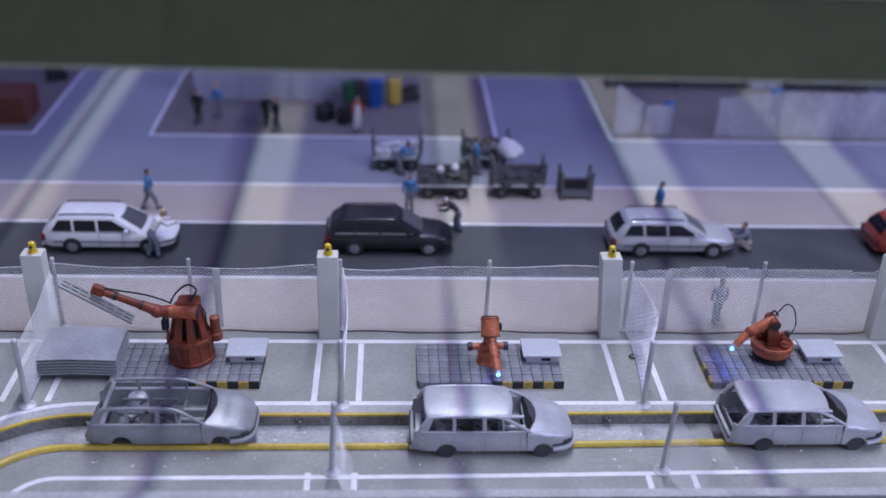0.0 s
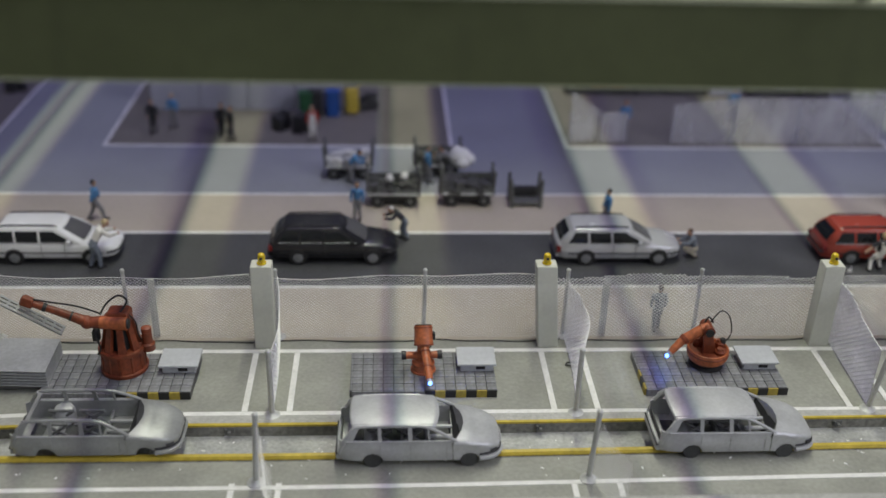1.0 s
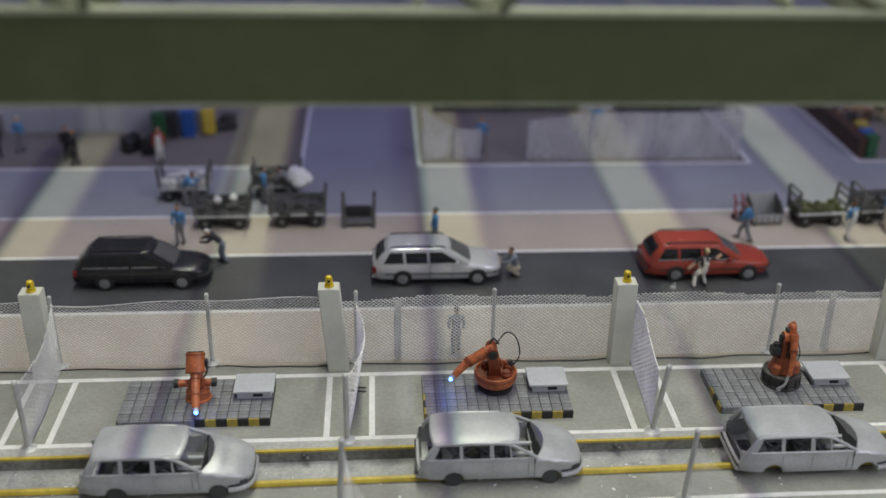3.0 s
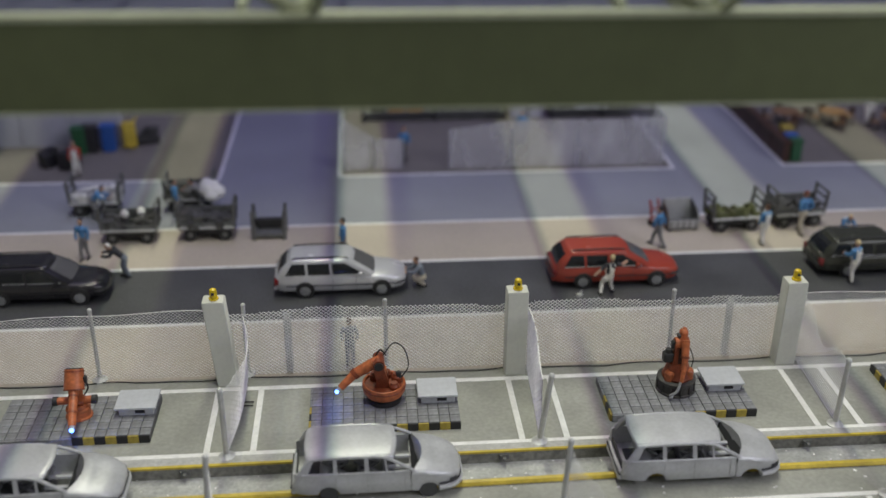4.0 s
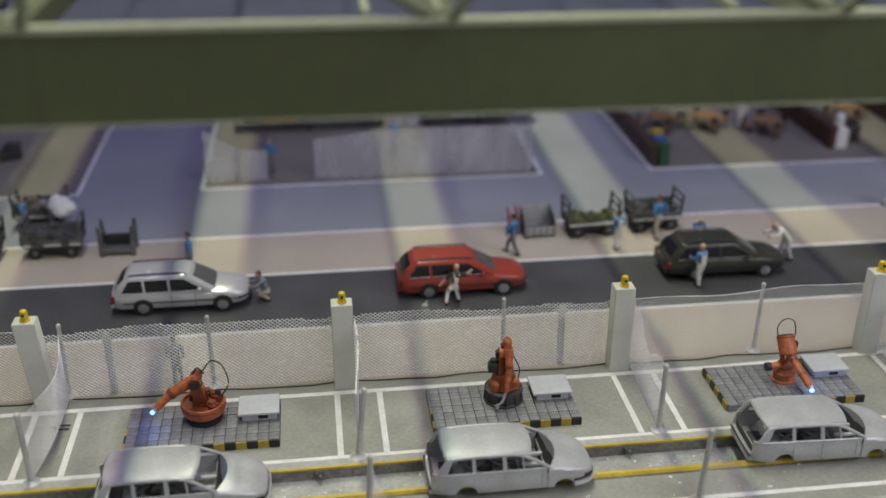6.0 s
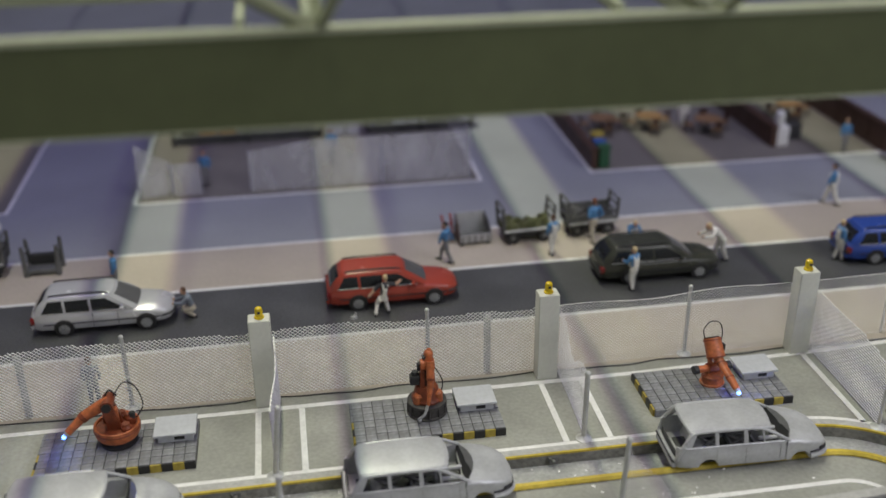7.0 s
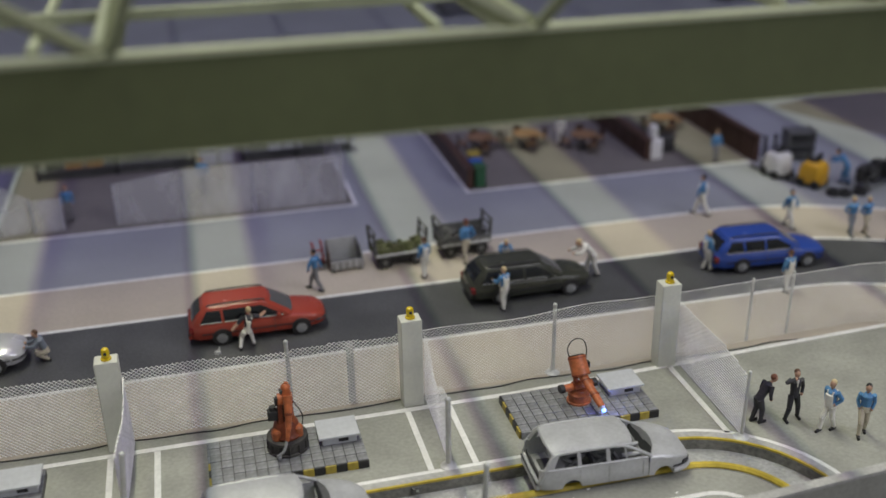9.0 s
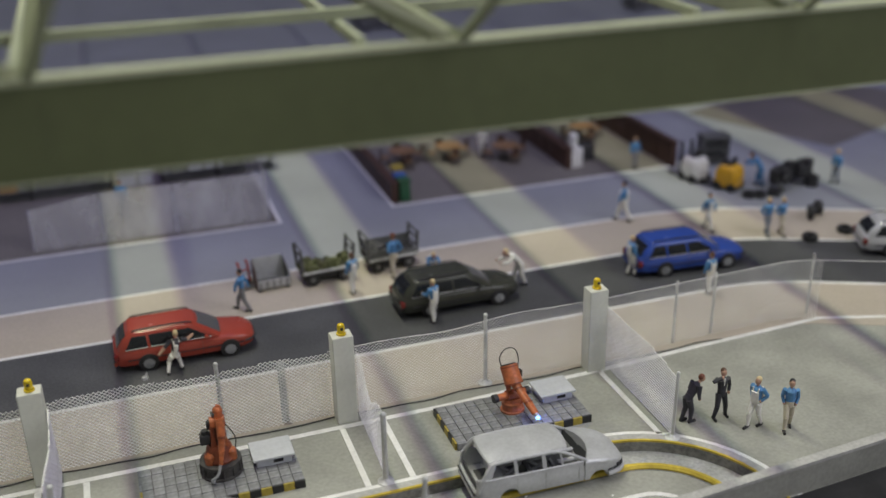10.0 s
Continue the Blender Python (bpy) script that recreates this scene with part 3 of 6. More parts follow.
def control_box(x, y, z=0.28, rz=0.0):
    t = thing("control_box", "light grey sheet-metal control box with an overhanging lid", "box", x, y, z, rz, group="control boxes")
    bm = B()
    box(bm, -0.56, 0.58, -0.46, 0.46, 0.0, 0.27, c=0.02)
    part("case", bm, "box", t)
    bm = B()
    box(bm, -0.68, 0.68, -0.56, 0.56, 0.27, 0.34, c=0.02)
    part("lid", bm, "box", t)
    bm = B()
    box(bm, -0.02, 0.30, -0.475, -0.45, 0.08, 0.20)
    part("slot", bm, "black", t, "dark slot in the front")
    return t


CELLS = ((-14.55, -1.85), (-4.22, -1.85), (5.88, -1.85), (15.9, -1.85), (26.0, -1.75))
for x, y in CELLS:
    pallet(x, y)
for x, y in ((-12.65, -1.45), (-2.38, -1.45), (7.66, -1.45), (17.6, -1.45), (27.75, -1.25)):
    control_box(x, y)

stack = thing("sheet_stack", "stack of bent bare sheet-metal panels on a low trestle", "sheet stack", -18.2, -1.75, 0)
bm = B()
box(bm, -1.1, 1.1, -0.8, 0.8, 0.12, 0.24)
tr = part("trestle", bm, "bed", stack)
for sx in (-0.9, 0.9):
    for sy in (-0.6, 0.6):
        bm = B()
        limb(bm, (sx, sy, 0), (sx, sy, 0.13), 0.09)
        part("leg", bm, "bed", tr)
for k in range(6):
    bm = B()
    rows = []
    for i in range(9):
        s = i / 8
        x, z = -1.35 + 2.7 * s, 0.26 + 0.115 * k + 0.10 * math.sin(s * 3.0) + (0.10 * (s - 0.7) ** 2)
        z += 0.12 * max(0.0, s - 0.75) ** 2 * 4
        rows.append([(x, -0.93, z - 0.035), (x, -0.75, z), (x, 0.95, z + 0.05), (x, 0.95, z + 0.075), (x, -0.75, z + 0.022), (x, -0.93, z - 0.008)])
    quadring(bm, rows)
    if k < 5:
        for sx in (-0.8, 0.75):
            spacer = B()
            box(spacer, sx - 0.08, sx + 0.08, -0.5, 0.8, 0.37 + 0.115 * k, 0.42 + 0.115 * k)
            part("spacer", spacer, "bed", stack, "dark spacer between the sheets")
    part("sheet", bm, "sheet", stack)


# ---- robots ----
def blue_lamp(x, y, z, watts):
    """The light of a lit welding tip."""
    data = bpy.data.lights.new("welding_light", "POINT")
    data.energy, data.color, data.shadow_soft_size = watts, (0.12, 0.2, 1.0), 0.0012
    ob = new("welding_light", data)
    ob.location = (x * U, y * U, z * U)


def robot_large(x, y, z, rz):
    t = thing("welding_robot", "large burnt-orange handling robot holding a pale perforated panel", "robot", x, y, z, rz, group="robots")
    t.matrix_basis = t.matrix_basis @ Matrix.Diagonal((0.94, 0.94, 0.95, 1))
    bm = B()
    lathe(bm, (0, 0, 0), [(0.84, 0), (0.86, 0.05), (0.86, 0.14), (0.79, 0.17), (0.76, 0.84)], 28)
    base = part("base", bm, "orange", t)
    for k in range(12):
        a = k * math.pi / 6 + 0.1
        bm = B()
        c, s = math.cos(a), math.sin(a)
        limb(bm, (0.785 * c, 0.785 * s, 0.16), (0.76 * c, 0.76 * s, 0.86), 0.045, n=6)
        part("rib", bm, "orange", base)
    bm = B()
    lathe(bm, (0, 0, 0.82), [(0.76, 0), (0.85, 0.03), (0.86, 0.12), (0.84, 0.18), (0.70, 0.20), (0.3, 0.2)], 28)
    part("collar", bm, "orange", t)
    # dark core: the shade of the gaps between plates is in its colour
    bm = B()
    lathe(bm, (0, 0, 0.98), [(0.50, 0), (0.40, 0.6), (0.30, 1.1)], 12)
    part("turret_core", bm, "rubber", t, "core darkened as the shade between the turret plates")
    for k in range(8):
        a = k * math.pi / 4 + 0.25
        bm = B()
        c, s = math.cos(a), math.sin(a)
        d = Vector((-s, c, 0)) * 0.125
        o = Vector((c, s, 0))
        rings = [[o * r - d * f + Vector((0, 0, zz)), o * r + d * f + Vector((0, 0, zz)), o * (r - 0.14) + d * f + Vector((0, 0, zz)), o * (r - 0.14) - d * f + Vector((0, 0, zz))]
                 for r, zz, f in ((0.74, 0.99, 1.3), (0.66, 1.3, 1.0), (0.56, 1.75, 0.9), (0.50, 2.12, 0.8))]
        quadring(bm, rings)
        part("turret_plate", bm, "orange", t)
    bm = B()
    lathe(bm, (0, 0, 2.04), [(0.48, 0), (0.52, 0.05), (0.50, 0.18), (0.36, 0.22)], 16)
    box(bm, -0.34, 0.46, -0.30, 0.34, 2.2, 2.46, c=0.07)
    part("shoulder", bm, "orange", t)
    bm = B()
    limb(bm, (-0.55, -0.30, 2.12), (0.40, -0.36, 2.10), 0.24, 0.25, 16)
    sh = part("shoulder_drive", bm, "orange2", t)
    bm = B()
    limb(bm, (0.40, -0.36, 2.10), (0.47, -0.36, 2.10), 0.20, 0.17, 14)
    part("drive_cap", bm, "trim", sh, "dark end cap")
    bm = B()
    limb(bm, (0.55, 0.05, 0.90), (0.98, 0.05, 0.90), 0.20, 0.20, 12)
    lathe(bm, (0.92, 0.05, 0.72), [(0.16, 0), (0.26, 0.06), (0.26, 0.30), (0.19, 0.36), (0.175, 0.80), (0.19, 0.82), (0.18, 0.96), (0.10, 1.0)], 16)
    part("motor", bm, "orange", t)
    bm = B()
    limb(bm, (-0.35, -0.30, 2.12), (-1.0, -0.3, 2.12), 0.235, 0.20, 14)
    ball(bm, (-1.02, -0.3, 2.13), 0.25, n=12)
    limb(bm, (-1.02, -0.3, 2.15), (-1.5, -0.3, 2.36), 0.20, 0.17, 14)
    limb(bm, (-1.5, -0.3, 2.36), (-2.35, -0.3, 2.72), 0.155, 0.13, 14)
    limb(bm, (-2.45, -0.3, 2.76), (-2.9, -0.3, 2.95), 0.15, 0.13, 12)
    box(bm, -0.24, 0.20, -0.16, 0.16, -0.15, 0.16, c=0.05, m=Matrix.Translation((-2.95, -0.3, 2.98)) @ Matrix.Rotation(0.4, 4, "Y"))
    arm = part("arm", bm, "orange", t)
    for p, q, r in (((-1.5, -0.3, 2.36), (-1.56, -0.3, 2.385), 0.185), ((-2.34, -0.3, 2.715), (-2.46, -0.3, 2.765), 0.16)):
        bm = B()
        limb(bm, p, q, r, r, 14)
        part("joint_ring", bm, "trim", arm, "black joint ring")
    bm = B()
    m = Matrix.Translation((-3.05, -0.35, 2.55)) @ Euler((radians(12), radians(33), radians(0))).to_matrix().to_4x4()
    for yy in (-0.17, 0.0, 0.17):
        box(bm, -1.4, 1.4, yy - 0.04, yy + 0.04, -0.04, 0.04, m=m)
    for k in range(9):
        box(bm, -1.4 + k * 0.338, -1.32 + k * 0.338, -0.2, 0.2, -0.035, 0.035, m=m)
    part("gripper_panel", bm, "shelldark", arm, "grey perforated gripper panel")
    for pts, r in (([(0.1, -0.2, 2.4), (0.35, 0.1, 2.75), (0.05, 0.15, 2.95), (-0.35, 0, 2.7), (-0.55, -0.25, 2.4)], 0.05), ([(-0.5, -0.2, 2.4), (-1.3, -0.25, 2.75), (-2.2, -0.3, 2.95), (-2.85, -0.3, 3.08)], 0.045),
                   ([(-0.6, -0.3, 2.3), (-0.8, -0.4, 1.8), (-0.62, -0.5, 1.2), (-0.75, -0.5, 0.9)], 0.045), ([(0.42, -0.2, 2.4), (0.62, -0.1, 2.0), (0.66, -0.1, 1.5), (0.8, 0, 1.1)], 0.04)):
        bm = B()
        hose(bm, pts, r * 0.72)
        part("hose", bm, "rubber", t)
    bm = B()
    box(bm, -0.92, -0.68, -0.35, -0.05, 1.35, 1.75, c=0.04)
    part("valve_block", bm, "trim", t)
    return t


def robot_slim(x, y, z, rz, loop=False):
    t = thing("welding_robot", "slim bright orange welding robot with a lit blue welding tip", "robot", x, y, z, rz, group="robots")
    t.matrix_basis = t.matrix_basis @ Matrix.Diagonal((1, 0.9, 0.79, 1))
    bm = B()
    lathe(bm, (0, 0, 0), [(0.44, 0), (0.44, 0.07), (0.38, 0.10), (0.36, 0.30), (0.40, 0.33), (0.40, 0.44), (0.32, 0.48), (0.28, 0.62)], 20)
    part("base", bm, "orange2", t)
    bm = B()
    limb(bm, (-0.60, 0, 0.78), (0.5, 0, 0.78), 0.155, n=14)
    limb(bm, (-0.24, 0, 0.78), (0.24, 0, 0.78), 0.215, n=14)
    part("shoulder", bm, "orange2", t)
    for sx in (-0.68, 0.56):
        bm = B()
        limb(bm, (sx - 0.08, 0, 0.78), (sx + 0.08, 0, 0.78), 0.185, n=14)
        part("motor_cap", bm, "trim", t, "dark motor cap")
    for sx in (-0.13, 0.13):
        bm = B()
        limb(bm, (sx, 0, 0.8), (sx * 0.8, 0.22, 1.6), 0.10, 0.09, 10)
        part("upper_arm", bm, "orange2", t)
    bm = B()
    a, b = Vector((0.0, -0.10, 1.38)), Vector((0.0, 0.36, 2.05))
    limb(bm, a, b, 0.33, 0.31, 18)
    el = part("elbow", bm, "orange2", t)
    for p, q, r, nm in ((b, b + (b - a) * 0.05, 0.27, "elbow_cap"), (a - (b - a) * 0.03, a + (b - a) * 0.04, 0.345, "elbow_ring"), (a + (b - a) * 0.86, a + (b - a) * 0.92, 0.335, "elbow_ring")):
        bm = B()
        limb(bm, p, q, r, r, 18)
        part(nm, bm, "trim" if nm == "elbow_cap" else "orange", el)
    bm = B()
    box(bm, 0.30, 0.40, 0.02, 0.24, 1.55, 1.85, c=0.03)
    part("cover", bm, "trim", el)
    bm = B()
    limb(bm, (0.0, -0.06, 1.48), (0.03, -0.42, 1.30), 0.20, 0.15, 14)
    limb(bm, (0.03, -0.42, 1.30), (0.08, -1.12, 0.97), 0.145, 0.135, 14)
    ball(bm, (0.08, -1.15, 0.95), 0.15, n=12)
    limb(bm, (0.08, -1.15, 0.95), (0.12, -1.55, 0.72), 0.14, 0.125, 12)
    arm = part("forearm", bm, "orange2", t)
    for p, q, r in (((0.03, -0.40, 1.31), (0.035, -0.47, 1.275), 0.165), ((0.075, -1.04, 1.01), (0.08, -1.10, 0.98), 0.155)):
        bm = B()
        limb(bm, p, q, r, r, 14)
        part("joint_ring", bm, "orange", arm)
    bm = B()
    limb(bm, (0.12, -1.55, 0.72), (0.125, -1.66, 0.655), 0.10, 0.08, 10)
    part("nozzle", bm, "sheet", arm, "grey metal nozzle")
    bm = B()
    ball(bm, (0.125, -1.70, 0.62), 0.075, n=10)
    part("welding_tip", bm, "led", arm, "glowing blue welding tip")
    bm = B()
    hose(bm, [(0.1, 0.2, 0.7), (0.3, 0.45, 1.0), (0.25, 0.4, 1.5), (0.1, 0.3, 1.9)], 0.03)
    part("cable", bm, "rubber", t)
    if loop:
        bm = B()
        hose(bm, [(-0.25, 0.3, 1.95), (-0.35, 0.35, 2.5), (-0.1, 0.4, 2.85), (0.25, 0.4, 2.75), (0.38, 0.35, 2.3), (0.28, 0.2, 1.8)], 0.022)
        part("cable", bm, "rubber", t)
    return t


def robot_dish(x, y, z, rz):
    t = thing("welding_robot", "orange robot in a round bowl base, arm folded out low", "robot", x, y, z, rz, group="robots")
    # foot under the bowl, its dark colour painting the shadow there
    bm = B()
    lathe(bm, (0, 0, 0), [(0.60, 0), (0.60, 0.08), (0.50, 0.12), (0.50, 0.26)], 22)
    part("foot", bm, "trim", t, "round foot, darkened as the shadow below the bowl")
    bm = B()
    lathe(bm, (0, 0, 0.2), [(0.48, 0), (0.64, 0.06), (0.72, 0.20), (0.73, 0.48), (0.70, 0.50), (0.66, 0.48), (0.64, 0.30), (0.2, 0.28)], 28)
    base = part("bowl", bm, "orange2", t)
    bm = B()
    lathe(bm, (0, 0, 0.52), [(0.725, 0), (0.745, 0.02), (0.745, 0.06), (0.725, 0.08)], 28)
    part("rim_band", bm, "orange", base)
    for a, r, h in ((0.25, 0.17, 0.34), (-0.7, 0.18, 0.22), (2.4, 0.15, 0.3), (1.3, 0.16, 0.26)):
        bm = B()
        cx, cy = 0.44 * math.cos(a), 0.44 * math.sin(a)
        lathe(bm, (cx, cy, 0.48), [(r, 0), (r, h), (r * 0.7, h + 0.06), (r * 0.66, h + 0.12)], 12)
        part("drive", bm, "orange", t)
    bm = B()
    box(bm, 0.40, 0.60, -0.02, 0.16, 0.80, 1.02, c=0.04)
    part("plug", bm, "trim", t)
    for sy in (-0.20, 0.16):
        bm = B()
        rings = [[(-0.26 + o, sy - 0.06, zz), (0.20 - q, sy - 0.06, zz), (0.20 - q, sy + 0.06, zz), (-0.26 + o, sy + 0.06, zz)] for zz, o, q in ((0.46, 0, 0), (0.9, 0.0, 0.06), (1.3, -0.08, 0.18), (1.58, -0.10, 0.26))]
        quadring(bm, rings)
        part("turret_plate", bm, "orange", t)
    bm = B()
    box(bm, -0.18, 0.10, -0.14, 0.10, 0.46, 1.3, c=0.04)
    part("turret_core", bm, "orange2", t)
    bm = B()
    limb(bm, (-0.16, -0.34, 1.50), (-0.16, 0.30, 1.50), 0.20, n=14)
    part("elbow", bm, "orange", t)
    bm = B()
    limb(bm, (-0.16, -0.40, 1.50), (-0.16, -0.33, 1.50), 0.15, n=12)
    part("elbow_cap", bm, "trim", t)
    bm = B()
    limb(bm, (-0.10, -0.02, 1.54), (-0.35, -0.04, 1.44), 0.19, 0.20, 14)
    limb(bm, (-0.35, -0.04, 1.44), (-0.92, -0.12, 1.14), 0.20, 0.175, 14)
    limb(bm, (-1.0, -0.14, 1.09), (-1.46, -0.36, 0.73), 0.15, 0.12, 12)
    arm = part("arm", bm, "orange2", t)
    bm = B()
    limb(bm, (-0.90, -0.11, 1.155), (-1.02, -0.15, 1.07), 0.20, 0.18, n=14)
    part("joint", bm, "orange", arm, "dark orange joint ring")
    bm = B()
    limb(bm, (-1.45, -0.36, 0.735), (-1.54, -0.41, 0.665), 0.10, 0.085, n=10)
    limb(bm, (-1.42, -0.30, 0.86), (-1.52, -0.34, 0.78), 0.045, n=8)
    part("nozzle", bm, "sheet", arm, "grey metal nozzle")
    bm = B()
    ball(bm, (-1.58, -0.43, 0.63), 0.07, n=10)
    part("welding_tip", bm, "led", arm, "glowing blue welding tip")
    for pts, r in (([(0.0, 0.2, 1.6), (0.35, 0.3, 2.0), (0.7, 0.35, 1.75), (0.85, 0.3, 1.1), (0.6, 0.2, 0.7)], 0.024), ([(-0.25, 0.1, 1.65), (-0.1, 0.15, 1.85), (0.1, 0.2, 1.6)], 0.03)):
        bm = B()
        hose(bm, pts, r)
        part("cable", bm, "rubber", t)
    return t


def robot_cone(x, y, z, rz):
    t = thing("welding_robot", "orange robot on a black drum base, arm folded upright", "robot", x, y, z, rz, group="robots")
    t.matrix_basis = t.matrix_basis @ Matrix.Diagonal((0.9, 0.9, 0.92, 1))
    bm = B()
    lathe(bm, (0, 0, 0), [(0.76, 0), (0.76, 0.06), (0.70, 0.09), (0.70, 0.38), (0.74, 0.42), (0.73, 0.52), (0.64, 0.56), (0.3, 0.56)], 26)
    base = part("base", bm, "drum", t, "black drum")
    for k in range(12):
        a = k * math.pi / 6
        bm = B()
        limb(bm, (0.715 * math.cos(a), 0.715 * math.sin(a), 0.06), (0.715 * math.cos(a), 0.715 * math.sin(a), 0.42), 0.035, n=6)
        part("rib", bm, "drum", base)
    bm = B()
    lathe(bm, (0, 0, 0.54), [(0.56, 0), (0.58, 0.10), (0.50, 0.22), (0.44, 0.50), (0.36, 0.62)], 16)
    part("turret", bm, "orange", t)
    for a, r, h in ((-0.5, 0.19, 0.34), (-2.5, 0.2, 0.30), (1.0, 0.17, 0.3)):
        bm = B()
        lathe(bm, (0.44 * math.cos(a), 0.44 * math.sin(a), 0.56), [(r, 0), (r, h), (r * 0.65, h + 0.08)], 12)
        part("drive", bm, "orange2", t)
    for sx, f in ((-0.20, "orange"), (0.24, "orange2")):
        bm = B()
        rings = [[(sx - 0.09, -0.30 + o, zz), (sx + 0.09, -0.30 + o, zz), (sx + 0.09, 0.30 - o, zz), (sx - 0.09, 0.30 - o, zz)] for zz, o in ((0.8, 0), (1.3, 0.03), (1.8, 0.08), (2.0, 0.14))]
        for r in rings:
            for k, p in enumerate(r):
                r[k] = (p[0] * (1 - 0.16 * (p[2] - 0.8)), p[1], p[2])
        quadring(bm, rings)
        part("turret_plate", bm, f, t)
    # brown core carries the shade of the gap in its colour
    bm = B()
    box(bm, -0.14, 0.16, -0.18, 0.2, 0.9, 1.85, c=0.04)
    part("turret_core", bm, "brown", t, "core darkened as the shaded gap between the plates")
    bm = B()
    box(bm, -0.62, -0.24, -0.22, 0.16, 1.28, 1.62, c=0.05)
    limb(bm, (-0.43, -0.03, 1.62), (-0.43, -0.03, 1.76), 0.14, 0.12, 10)
    part("motor", bm, "trim", t, "black motor box")
    bm = B()
    box(bm, -0.34, -0.16, -0.12, 0.12, 1.8, 2.08, c=0.04)
    part("valve_block", bm, "trim", t)
    bm = B()
    limb(bm, (-0.22, 0.0, 1.98), (0.30, 0.0, 1.98), 0.22, n=14)
    limb(bm, (0.06, 0.02, 1.9), (0.10, 0.06, 2.36), 0.22, 0.17, 12)
    ball(bm, (0.10, 0.06, 2.38), 0.185, n=12)
    limb(bm, (0.1, 0.06, 2.4), (0.14, 0.08, 2.58), 0.11, 0.08, 8)
    arm = part("upper_arm", bm, "orange2", t)
    bm = B()
    limb(bm, (-0.12, 0.02, 2.26), (-0.02, 0.04, 2.28), 0.12, n=10)
    part("joint_cap", bm, "trim", arm)
    bm = B()
    limb(bm, (0.12, -0.2, 2.2), (0.09, -0.46, 1.62), 0.17, 0.14, 12)
    limb(bm, (0.09, -0.46, 1.62), (0.03, -0.66, 1.18), 0.125, 0.115, 12)
    limb(bm, (0.03, -0.66, 1.18), (-0.05, -0.78, 0.75), 0.10, 0.07, 10)
    fore = part("forearm", bm, "orange2", t)
    bm = B()
    limb(bm, (0.095, -0.44, 1.66), (0.085, -0.48, 1.58), 0.165, n=12)
    part("joint_ring", bm, "orange", fore)
    bm = B()
    hose(bm, [(-0.05, -0.72, 0.78), (-0.2, -0.85, 0.4), (-0.42, -0.8, 0.2), (-0.35, -0.75, 0.12)], 0.055)
    ball(bm, (-0.38, -0.80, 0.14), 0.08, n=8)
    part("hose", bm, "sheet", t, "grey metal hose with a pale tip")
    bm = B()
    hose(bm, [(0.3, -0.1, 1.9), (0.5, 0.0, 1.5), (0.62, 0.1, 1.1), (0.56, 0.15, 0.6)], 0.022)
    part("cable", bm, "rubber", t)
    return t


robot_large(-14.55, -1.55, 0.28, 0)
robot_slim(-4.24, -1.80, 0.28, 2)
robot_dish(5.86, -1.52, 0.28, 0)
robot_cone(15.95, -1.6, 0.28, 0)
robot_slim(26.05, -1.65, 0.28, 6, loop=True)
blue_lamp(-4.05, -3.36, 0.78, 0.0015)
blue_lamp(4.17, -2.04, 0.90, 0.001)
blue_lamp(26.45, -3.2, 0.80, 0.003)


# ---- cars ----
SECT = [  # x, half width, top, bottom
    (0.00, 0.62, 0.90, 0.44), (0.03, 0.76, 0.95, 0.38), (0.09, 0.86, 0.985, 0.33), (0.22, 0.935, 1.01, 0.30), (0.45, 0.97, 1.02, 0.28), (0.8, 0.99, 1.02, 0.28), (1.6, 1.0, 1.01, 0.28), (2.6, 1.0, 0.995, 0.28), (3.5, 0.99, 0.985, 0.28),
    (3.9, 0.98, 0.965, 0.28), (4.3, 0.965, 0.925, 0.28), (4.65, 0.935, 0.885, 0.28), (4.92, 0.885, 0.84, 0.29), (5.1, 0.815, 0.79, 0.31), (5.23, 0.72, 0.735, 0.34), (5.32, 0.58, 0.675, 0.38), (5.37, 0.36, 0.60, 0.44)]


def hull(bm, mi=0):
    rings = []
    for x, w, zt, zb in SECT:
        x -= 2.78
        h = zt - zb
        half = [(w * 0.90, zb), (w * 0.955, zb + 0.06 * h), (w * 0.975, zb + 0.2 * h), (w, zb + 0.45 * h), (w * 0.995, zb + 0.6 * h), (w * 0.98, zb + 0.75 * h), (w * 0.955, zt - 0.09 * min(1, h / 0.5)), (w * 0.90, zt - 0.04), (w * 0.80, zt - 0.005), (w * 0.45, zt + 0.045), (w * 0.15, zt + 0.06)]
        rings.append([(x, -a, z) for a, z in half] + [(x, a, z) for a, z in half[::-1]])
    quadring(bm, rings, mi)


def cabin_ring(z):
    """Outline of the cabin at height z, belt 0.97 to roof 1.62."""
    s = max((z - 0.97) / 0.65, 0)
    xr, xf, w = 0.10 + 0.56 * s ** 1.7, 4.14 - 1.02 * s ** 1.08, 0.93 - 0.20 * s ** 1.7
    xr, xf = xr - 2.78, xf - 2.78
    half = [(xf, -w * 0.30), (xf - 0.05, -w * 0.72), (xf - 0.20, -w * 0.97), (xf - 0.5, -w), (xr + 0.30, -w), (xr + 0.10, -w * 0.96), (xr + 0.02, -w * 0.75), (xr, -w * 0.3)]
    return [(x, y, z) for x, y in half] + [(x, -y, z) for x, y in half[::-1]]


def on_side(x, z, side, out=0.012):
    s = max((z - 0.97) / 0.65, 0)
    return (x - 2.78, side * (0.93 - 0.20 * s ** 1.7 + out), z)


